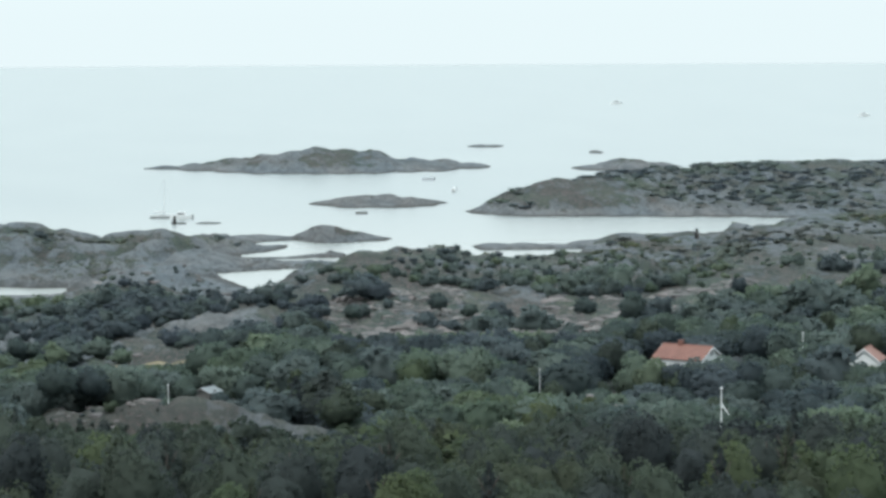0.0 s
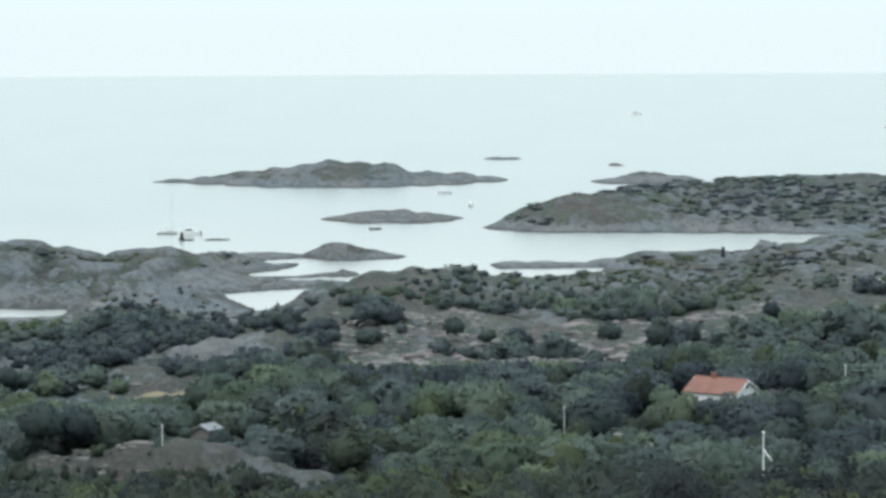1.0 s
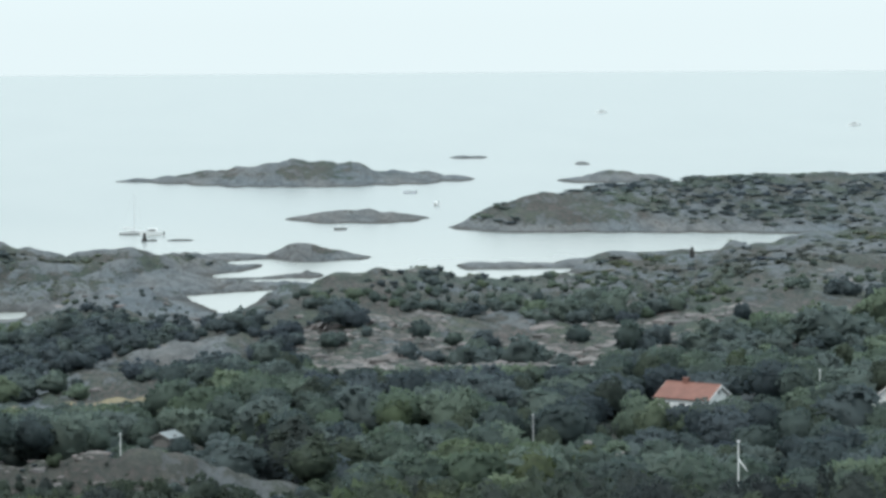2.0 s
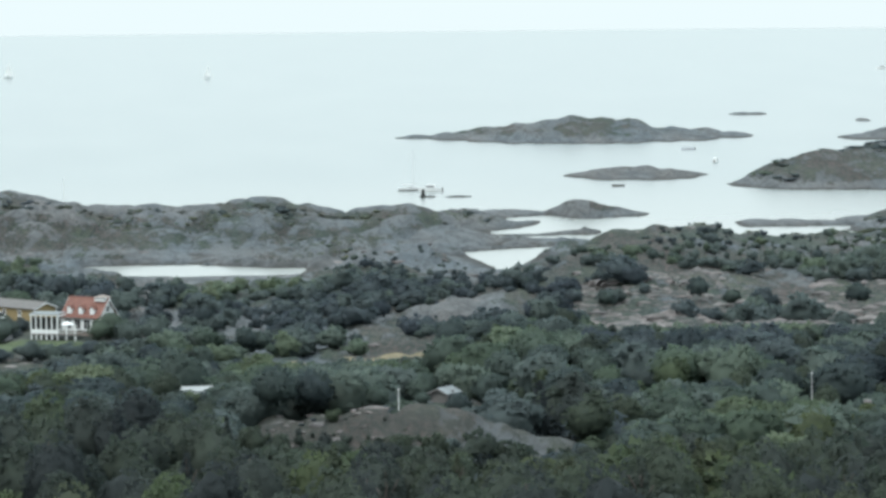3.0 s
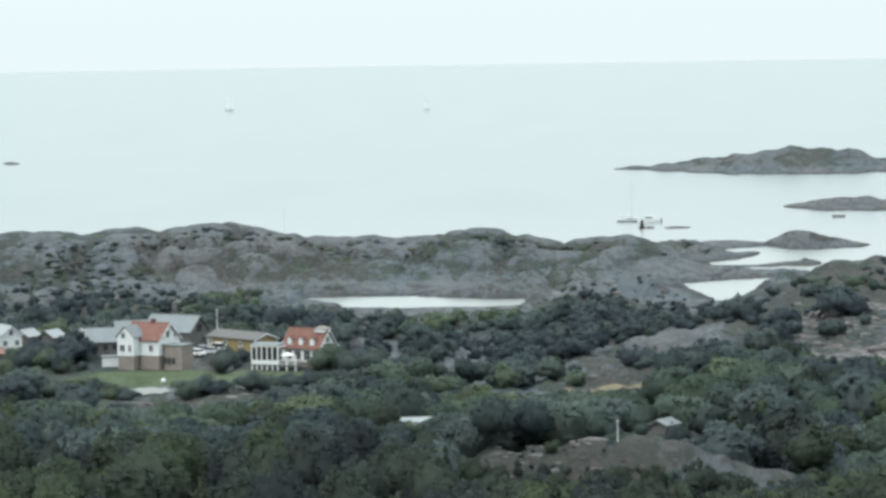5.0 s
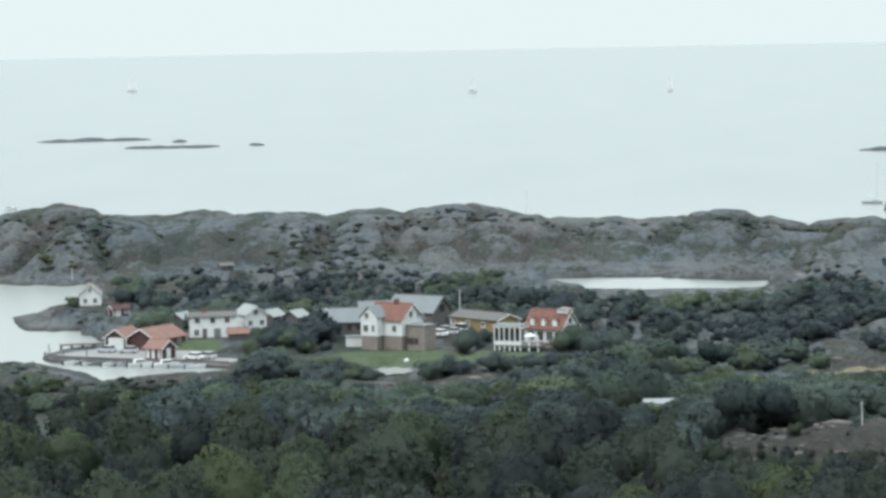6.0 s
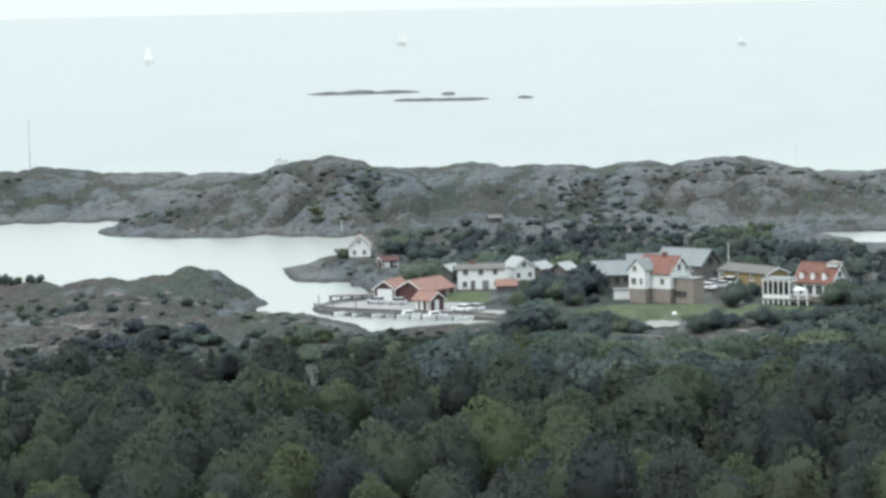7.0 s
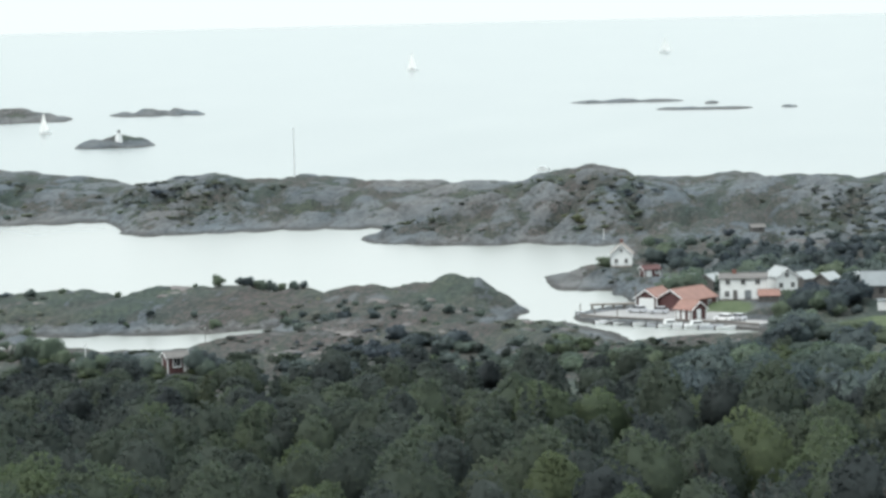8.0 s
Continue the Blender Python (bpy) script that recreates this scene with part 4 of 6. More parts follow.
def plant_woods():
    # the near slope
    x, y, z, rng = scatter(11, 296, 430, -21, 21, 7.3)
    ok = clear_of(x, y) & (rng.uniform(size=len(x)) < 0.9)
    x, y, z = x[ok], y[ok], z[ok]
    r = np.hypot(x, y)
    tall = rng.triangular(7.5, 12.5, 18.5, len(x)) * (1 + 0.15 * field(x, y, 50, 71))
    # trees capped under the camera's sight line to the whalebacks
    bearing = np.degrees(np.arctan2(x, y))
    limit = np.maximum(76 - r * np.interp(bearing, BROW_A, BROW_S) - z, 2.0) * rng.uniform(0.8, 1.08, len(x))
    east = smoothstep(0.5, 2.0, bearing)
    tall = tall * (1 - east) + np.minimum(tall, limit) * east
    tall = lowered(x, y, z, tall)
    ok = tall > 2.0
    x, y, z, r, tall = x[ok], y[ok], z[ok], r[ok], tall[ok]
    order = np.argsort(r)
    near, rest = order[:270], order[270:]
    forms = [tree_thing(k, 100 + i) for i, k in enumerate(["birch", "pine", "birch", "pine", "birch", "pine", "birch", "spruce"])]
    for i, m in enumerate(near):
        p = pose(x[m], y[m], z[m] - 0.1, 0, 0, rng.uniform(0, 360)) @ Matrix.Scale(tall[m], 4)
        u = rng.uniform() ** (1.3 if x[m] + 18 * math.sin(0.05 * y[m]) < -0.13 * y[m] else 0.55)
        e = forms[i] if i < len(forms) else copy_thing(forms[(0, 2, 4, 6, 1, 3, 5, 7)[min(int(u * 8), 7)]], Matrix.Identity(4))
        e.matrix_basis = p
    east = rest[x[rest] > 0.05 * y[rest]]
    west = rest[x[rest] <= 0.05 * y[rest]]
    woodland("woodland", "dense mixed green woodland on the near slope", ["birch", "pine", "birch", "pine", "birch", "pine", "spruce"], x[west], y[west], z[west], tall[west], 3, 16, 810, (0.85, 1.2))
    woodland("woodland", "dark pines and bushes on the near slope", ["pine", "birch", "pine", "shrub", "pine", "pine", "spruce"], x[east], y[east], z[east], tall[east], 33, 16, 810, (0.9, 1.3))
    # the middle woods
    x, y, z, rng = scatter(12, 430, 600, -21, 21, 7.0)
    a, r = np.degrees(np.arctan2(x, y)), np.hypot(x, y)
    dense = np.where(a < 1, smoothstep(585, 530, r + 25 * smoothstep(-5.5, -7.5, a)), 0.95 - 0.25 * smoothstep(520, 600, r)) + 0.3 * field(x, y, 45, 72)
    ok = clear_of(x, y, 1.0) & (rng.uniform(size=len(x)) < dense) & (z > 1.0) & ~((a > 14.6) & (a < 17.3) & (r > 499) & (r < 540))
    x, y, z = x[ok], y[ok], z[ok]
    tall = rng.uniform(6.5, 10.5, len(x)) * (1 - 0.25 * smoothstep(530, 600, r[ok]))
    bearing = np.degrees(np.arctan2(x, y))
    # lower towards the western shore
    tall = tall * (1 - 0.5 * smoothstep(-6.5, -8.0, bearing) * smoothstep(548, 575, r[ok]))
    # a belt of pines by the shore rocks, heights fitted to camera sight lines
    belt = smoothstep(-18.5, -16.5, bearing) * smoothstep(-8.4, -9.4, bearing) * smoothstep(500, 520, r[ok]) * smoothstep(566, 552, r[ok])
    tall = tall * (1 - belt) + belt * np.clip(76 - r[ok] * rng.uniform(0.1155, 0.125, len(x)) - z, 1.5, 12.5)
    tall = tall * (1 - 0.18 * smoothstep(13.6, 14.4, bearing) * smoothstep(18.0, 17.2, bearing) * smoothstep(445, 470, r[ok]) * smoothstep(520, 505, r[ok]))
    tall = tall * (1 - 0.4 * smoothstep(4.6, 5.2, bearing) * smoothstep(8.0, 7.4, bearing) * smoothstep(515, 500, r[ok]))
    # trees below the open heath are capped under the camera's sight line
    tall = np.minimum(tall, np.maximum(76 - r[ok] * np.interp(bearing, [8.0, 9.2, 14.0, 15.4], [0.095, 0.1085, 0.1085, 0.096]) - z, 0.9) * rng.uniform(0.8, 1.05, len(x)))
    # a tall dark clump behind the near whaleback, sized to the camera's view
    clump = (bearing > 7.4) & (bearing < 8.9) & (r[ok] > 438) & (r[ok] < 470)
    tall = np.where(clump, 76 - r[ok] * rng.uniform(0.124, 0.132, len(x)) - z, tall)
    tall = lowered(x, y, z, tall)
    ok = tall > 1.3
    x, y, z, tall = x[ok], y[ok], z[ok], tall[ok]
    bearing, ragged = np.degrees(np.arctan2(x, y)), np.hypot(x, y) + 40 * field(x, y, 40, 82, 2)
    dark = (bearing + 4.0 * field(x, y, 60, 79, 2) < -1.5) & ~((bearing > -7.5) & (ragged > 475))
    dark |= (bearing > 7.3) & (bearing < 9.0) & (ragged > 436) & (ragged < 475)
    woodland("woodland", "dense mixed green woodland on the lower slope", ["broad", "bush", "broad", "bush", "broad", "birch", "broad"], x[~dark], y[~dark], z[~dark], tall[~dark], 4, 13, 500, (1.0, 1.35))
    woodland("woodland", "dark pines and birches on the lower slope", ["pine", "pine", "birch", "spruce", "pine", "pine"], x[dark], y[dark], z[dark], tall[dark] * 1.05, 24, 13, 500, (1.15, 1.5))
    # thickets between the rocks
    x, y, z, rng = scatter(13, 560, 850, -21, 21, 5.3)
    a, r = np.degrees(np.arctan2(x, y)), np.hypot(x, y)
    dense = 0.3 + 1.5 * field(x, y, 36, 73, 3)
    wa, wr = a + 1.3 * field(x, y * 0.6, 42, 78, 2), r + 22 * field(x, y, 38, 80, 2)
    for a0, a1, r0, r1, more in THICKETS:
        dense = dense + more * smoothstep(a0 - 0.4, a0 + 0.4, wa) * smoothstep(a1 + 0.4, a1 - 0.4, wa) * smoothstep(r0 - 14, r0 + 10, wr) * smoothstep(r1 + 10, r1 - 10, wr)
    ok = clear_of(x, y, 1.5) & (rng.uniform(size=len(x)) < dense) & (z > 0.9) & ~((a < -8) & (r > 690))
    x, y, z = x[ok], y[ok], z[ok]
    tall = (1 + 0.3 * smoothstep(730, 650, r[ok])) * rng.uniform(1.8, 4.8, len(x)) * (1 + 0.5 * (rng.uniform(size=len(x)) < 0.14)) * (1 + 0.35 * field(x, y, 40, 74)) * (1 - 0.45 * smoothstep(-7, -9, a[ok])) * (1 - 0.3 * smoothstep(-8, -9, a[ok]) * smoothstep(630, 650, r[ok])) * (1 - (0.35 + 0.27 * smoothstep(0.5, 2.0, a[ok])) * smoothstep(730, 805, r[ok]))
    # kept under the camera's sight line to the open heath
    limit = 76 - r[ok] * np.interp(a[ok], [8.0, 9.2, 14.0, 15.4], [0.095, 0.1085, 0.1085, 0.096]) - z
    tall = np.where(r[ok] < 632, np.minimum(tall, np.maximum(limit, 0.7)), tall)
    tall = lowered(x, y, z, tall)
    shoreward = (a[ok] < -7) & (r[ok] < 640)
    ok = (tall > 0.8) & ~shoreward
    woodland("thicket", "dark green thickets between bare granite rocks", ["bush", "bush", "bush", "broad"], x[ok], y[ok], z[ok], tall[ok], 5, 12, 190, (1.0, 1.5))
    ok = (tall > 0.8) & shoreward
    woodland("thicket", "green bushes at the edge of the wood by the shore", ["shrub"], x[ok], y[ok], z[ok], tall[ok] * 0.65, 25, 12, 190, (1.8, 2.9))
    # a belt of green bushes climbs from the wood onto the shore rocks
    x, y, z, rng = scatter(21, 566, 655, -15, -8, 3.8)
    a, r = np.degrees(np.arctan2(x, y)), np.hypot(x, y)
    edge = np.interp(a, [-15, -14.3, -13, -12, -10.5, -8.5], [575, 594, 620, 622, 613, 614]) - r + 26 * field(x, y, 24, 83, 3)
    ok = clear_of(x, y, 1.0) & (rng.uniform(size=len(x)) < 0.85 * smoothstep(-6, 18, edge)) & (z > 0.9)
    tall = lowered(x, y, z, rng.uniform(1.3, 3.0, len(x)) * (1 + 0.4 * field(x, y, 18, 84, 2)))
    ok &= tall > 0.6
    woodland("thicket", "fresh green bushes climbing onto the shore rocks", ["bush", "bush", "bush", "shrub"], x[ok], y[ok], z[ok], tall[ok], 26, 12, 190, (1.2, 1.8))
    # bushes round the near whaleback, capped so its bare top shows to the camera
    x, y, z, rng = scatter(16, 374, 426, 1.6, 9.4, 3.6)
    a, r = np.degrees(np.arctan2(x, y)), np.hypot(x, y)
    cap = 76 - r * np.interp(a, BROW_A, BROW_S) - z
    tall = np.clip(cap, 0.0, 7.0) * rng.uniform(0.8, 1.1, len(x))
    tall = np.where((tall < 0.7) & (rng.uniform(size=len(x)) < 0.5) & (a < 5.8), rng.uniform(0.5, 1.1, len(x)), tall)
    ok = (tall > 0.45) & (rng.uniform(size=len(x)) < 0.9)
    woodland("thicket", "green bushes round the foot of the whaleback", ["shrub", "birch", "shrub", "bush"], x[ok], y[ok], z[ok], tall[ok], 8, 10, 360, (0.9, 1.3))
    # scrub in the clefts of the outer land
    x, y, z, rng = scatter(14, 850, 1110, -21, 21, 4.0)
    a, r = np.degrees(np.arctan2(x, y)), np.hypot(x, y)
    dense = -0.3 + 1.9 * field(x, y * 0.45, 34, 75, 3) + 1.0 * rock_relief(x, y)[1] + 0.3 * smoothstep(11, 13, a) + 0.15 * smoothstep(-11, -13, a)
    ok = (rng.uniform(size=len(x)) < dense) & (z > 1.6) & (r < np.interp(a, [-21, -15, -12, -9, 0, 9], [1110, 1040, 990, 965, 985, 980]))
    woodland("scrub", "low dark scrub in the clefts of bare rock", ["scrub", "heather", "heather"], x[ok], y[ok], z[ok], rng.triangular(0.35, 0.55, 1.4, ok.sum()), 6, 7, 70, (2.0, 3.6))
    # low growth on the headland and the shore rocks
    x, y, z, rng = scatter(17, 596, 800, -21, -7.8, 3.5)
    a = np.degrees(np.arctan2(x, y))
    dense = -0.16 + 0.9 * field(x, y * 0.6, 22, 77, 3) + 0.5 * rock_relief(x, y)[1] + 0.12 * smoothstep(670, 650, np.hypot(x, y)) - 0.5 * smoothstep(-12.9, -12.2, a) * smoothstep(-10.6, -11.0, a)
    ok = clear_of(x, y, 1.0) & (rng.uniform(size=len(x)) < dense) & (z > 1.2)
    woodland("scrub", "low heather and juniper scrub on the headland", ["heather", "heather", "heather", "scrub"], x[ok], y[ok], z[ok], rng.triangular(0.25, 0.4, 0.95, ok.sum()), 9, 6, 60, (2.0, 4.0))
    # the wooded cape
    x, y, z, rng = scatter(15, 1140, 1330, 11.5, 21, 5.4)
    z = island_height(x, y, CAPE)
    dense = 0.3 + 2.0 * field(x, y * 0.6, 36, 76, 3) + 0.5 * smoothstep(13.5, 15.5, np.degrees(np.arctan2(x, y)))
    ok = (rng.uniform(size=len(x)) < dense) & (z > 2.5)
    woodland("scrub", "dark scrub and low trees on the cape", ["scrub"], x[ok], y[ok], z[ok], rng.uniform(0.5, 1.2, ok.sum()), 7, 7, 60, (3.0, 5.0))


# single bushes: x, y, height
YARD_BUSHES = [(-65, 669, 4.5), (-61, 670, 5.0), (-57, 666, 4.6), (-53, 663, 3.4), (-49, 663, 2.6), (-65, 685, 4.2), (-19, 659, 6.0), (-16, 666, 2.6), (-15, 670, 3.0), (1, 652, 5.0), (4, 657, 6.2), (7, 651, 6.0), (12, 646, 6.5), (16, 635, 7.0)]  # round the houses
SHORE_BUSHES = [(-63, 630, 3.6), (-56, 631, 3.4), (-52, 625, 4.0), (-44, 624, 3.5), (-25, 615, 4.6), (-22, 617, 4.8), (-19, 615, 4.0), (-13, 620, 4.2), (-9, 625, 3.6), (-5, 628, 4.0), (-47, 617, 4.4), (-43.5, 615, 4.8), (-40, 614, 4.4), (-50.5, 619, 4.2), (-36.5, 612.5, 3.2), (-1, 631, 3.4), (-118.2, 765.5, 3.2), (-107, 775, 5.0), (-105, 777, 4.8), (-102, 774, 4.6), (-98, 767, 3.6)]  # below the lawn and on the point
SLOPE_BUSHES = [(132, 491, 15.8), (134, 490, 15.0), (137, 489, 14.8), (139, 489, 14.9), (141, 488, 14.8), (143, 487, 14.9), (145, 487, 15.0), (147, 486, 15.0), (149, 486, 15.6), (13, 504, 11.1), (15.5, 504, 11.0), (18, 504, 11.0), (20.5, 505, 11.5)]  # in front of the lone house
HEADLAND_BUSHES = [(-197, 695, 3.0), (-191, 696, 2.4), (-190, 697, 2.8), (-188, 697, 2.4), (-186, 698, 3.0), (-183, 698, 2.2), (-180, 699, 2.6), (-219, 688, 1.8), (-231, 684, 1.6), (-238, 682, 2.6), (-202, 693, 1.2), (-187, 696.5, 2.9), (-184.6, 697.5, 2.5), (-192.4, 696, 2.2), (-178, 699, 2.0)]  # on the crest of the headland
SHED_BUSHES = [(-184.0, 559.5, 4.0), (-182.1, 562.2, 4.3), (-178.8, 560.2, 4.4), (-176.9, 562.8, 4.1), (-173.6, 560.7, 3.8), (-171.3, 560.4, 3.2), (-165.0, 564.4, 5.0), (-162.2, 562.1, 4.0), (-198.7, 578.8, 6.0), (-194.3, 574.0, 4.0), (-198.3, 566.3, 3.4), (-159.6, 563.9, 3.6), (-188.6, 565.4, 3.2), (-181.5, 571.5, 3.8), (-184.8, 573.0, 4.2), (-188.6, 573.5, 4.0), (-192.5, 580.0, 3.6), (-166.5, 570.8, 4.4), (-164.6, 572.0, 3.4), (-205.5, 583.0, 4.6), (-203.0, 584.0, 5.6)]  # round the sheds by the inlet


def plant_bushes():
    rng = np.random.default_rng(77)
    forms = [tree_thing(k, 140 + i) for i, k in enumerate(("bush", "bush", "bush"))]
    n = 0
    for places, words in ((YARD_BUSHES, "tall dark green bush beside the houses"), (SHORE_BUSHES, "dark green bush on the low shore"), (SLOPE_BUSHES, "leafy bush in front of the lone house"),
                          (HEADLAND_BUSHES, "dark wind-bent bush on the headland crest"), (SHED_BUSHES, "dark leafy bush beside the sheds by the inlet")):
        wide = 1.3 if places is SHORE_BUSHES else 0.88
        for x, y, h in places:
            e = forms[n] if n < 3 else copy_thing(forms[rng.integers(0, 3)], Matrix.Identity(4))
            h = h if places is not SLOPE_BUSHES else h + 1.0 - float(ground_z(x, y)[0])
            e.matrix_basis = pose(x, y, float(ground_z(x, y)[0]) - 0.1, 0, 0, rng.uniform(0, 360)) @ Matrix.Diagonal((h * wide, h * wide, h, 1))
            tagged(e, words, "bush", "bushes round the hamlet")
            n += 1


def lay_outcrops():
    """Low pale slabs and boulders that break through the heath."""
    x, y, z, rng = scatter(18, 560, 900, -21, 21, 4.8)
    kx, ky, kz, rng = scatter(19, 396, 432, 2.0, 6.0, 2.6)
    hx, hy, hz, rng = scatter(20, 600, 745, 7.2, 18, 2.5)
    x, y, z = np.concatenate([x, kx, hx]), np.concatenate([y, ky, hy]), np.concatenate([z, kz, hz])
    heath = np.arange(len(x)) >= len(x) - len(hx)
    a, r = np.degrees(np.arctan2(x, y)), np.hypot(x, y)
    dense = 0.12 + 0.5 * field(x, y, 30, 91, 2) + (0.55 + 0.5 * field(x, y, 20, 97, 2)) * smoothstep(8.0, 8.8, a) * smoothstep(600, 620, r) * smoothstep(745, 725, r) + 0.3 * smoothstep(-9, -10, a) * smoothstep(-16.5, -15.5, a) * smoothstep(595, 605, r) * smoothstep(665, 655, r) - 0.12 * smoothstep(800, 860, r) - 0.06 * smoothstep(-7.5, -8.5, a) + 0.3 * (r < 450) + 0.45 * smoothstep(-4.6, -4.2, a) * smoothstep(0.3, 0.0, a) * smoothstep(598, 604, r) * smoothstep(642, 636, r)
    dense = np.where(heath, 0.36 + 1.0 * field(x, y * 0.5, 16, 97, 3) - 0.8 * smoothstep(9.0, 7.6, a + 1.2 * field(x, y, 40, 98, 2)), dense)
    ok = clear_of(x, y, 1.0) & (rng.uniform(size=len(x)) < dense) & (z > 1.4)
    ok &= ~((a > -8.6) & (a < -4.5) & (r > 640) & (r < 720))
    forms = []
    for i in range(12):
        # a rounded block cut by a few joint planes
        v, f = ICO[2 if i < 4 else 1]
        v, cut = v.copy(), np.random.default_rng(300 + i)
        for k in range(8):
            d = unit(cut.standard_normal(3) * (1, 1, 0.6)) if k else unit(np.array([cut.normal(0, 0.2), cut.normal(0, 0.25), 1.0]))
            v -= np.clip(v @ d - cut.uniform(0.45, 0.8), 0, None)[:, None] * d
        forms.append((v, f))
    lump = field(x, y, 13, 95, 2)
    vs, fs, n = [], [], 0
    for m in np.nonzero(ok)[0]:
        v, f = forms[rng.integers(0, 4) if lump[m] > 0.25 and not heath[m] else rng.integers(4, 12)]
        w, t = (rng.uniform(0.4, 1.2) * (1 + 1.2 * max(lump[m], 0)) if r[m] > 450 else rng.uniform(0.3, 0.75)) * (1.0 + 1.0 * (rng.uniform() < 0.12)) * ((0.9 + 0.7 * max(lump[m], 0)) if heath[m] else 1.0), rng.uniform(-0.6, 0.6)
        v = v * (w * rng.uniform(1.3, 2.6), w * rng.uniform(0.9, 1.7), w * rng.uniform(0.5, 0.8) * (1.25 if heath[m] else 1.0))
        vs.append(np.stack([v[:, 0] * math.cos(t) - v[:, 1] * math.sin(t) + x[m], v[:, 0] * math.sin(t) + v[:, 1] * math.cos(t) + y[m], v[:, 2] + z[m] - 0.3 * w], 1))
        fs.append(f + n)
        n += len(v)
    me = raw_mesh("outcrops", np.concatenate(vs), np.concatenate(fs), [SLAB])
    me.polygons.foreach_set("use_smooth", np.zeros(len(me.polygons), bool))
    tagged(new("outcrops", me), "weathered pinkish granite slabs breaking through the heath", "outcrop", kind="stuff")


plant_woods()
plant_bushes()
lay_outcrops()

# ---------------------------------------------------------------- buildings


def window(parent, p, w, h, yaw, frame_mat=None):
    """A framed window, its pane set back; p is the middle of the opening on the wall's face."""
    b = bmesh.new()
    m = pose(*p, 0, 0, yaw)
    t = 0.13
    for x0, x1, z0, z1 in ((-w / 2 - t, -w / 2, -h / 2 - t, h / 2 + t), (w / 2, w / 2 + t, -h / 2 - t, h / 2 + t),
                           (-w / 2, w / 2, h / 2, h / 2 + t), (-w / 2, w / 2, -h / 2 - t, -h / 2), (-0.04, 0.04, -h / 2, h / 2)):
        box(b, x0, x1, -0.07, 0.02, z0, z1, m)
    f = part("window", b, frame_mat or WHITE, parent)
    b = bmesh.new()
    box(b, -w / 2, w / 2, -0.03, 0.02, -h / 2, h / 2, m)
    part("pane", b, DARK, f, "dark reflecting glass pane")
    b = bmesh.new()
    box(b, -w / 2 - 0.2, w / 2 + 0.2, -0.16, 0.0, -h / 2 - t - 0.06, -h / 2 - t, m)
    part("sill", b, frame_mat or WHITE, f)


def door(parent, p, w, h, yaw, mat, handle=True):
    b = bmesh.new()
    m = pose(*p, 0, 0, yaw)
    box(b, -w / 2, w / 2, -0.06, 0.02, 0, h, m)
    n = max(2, int(w / 0.45))
    for i in range(n):
        x = -w / 2 + w * (i + 0.5) / n
        box(b, x - w / n * 0.4, x + w / n * 0.4, -0.09, -0.05, 0.08, h - 0.08, m)
    d = part("door", b, mat, parent)
    if handle:
        b = bmesh.new()
        box(b, w * 0.32, w * 0.32 + 0.12, -0.16, -0.09, 0.98, 1.05, m)
        part("handle", b, METAL, d)


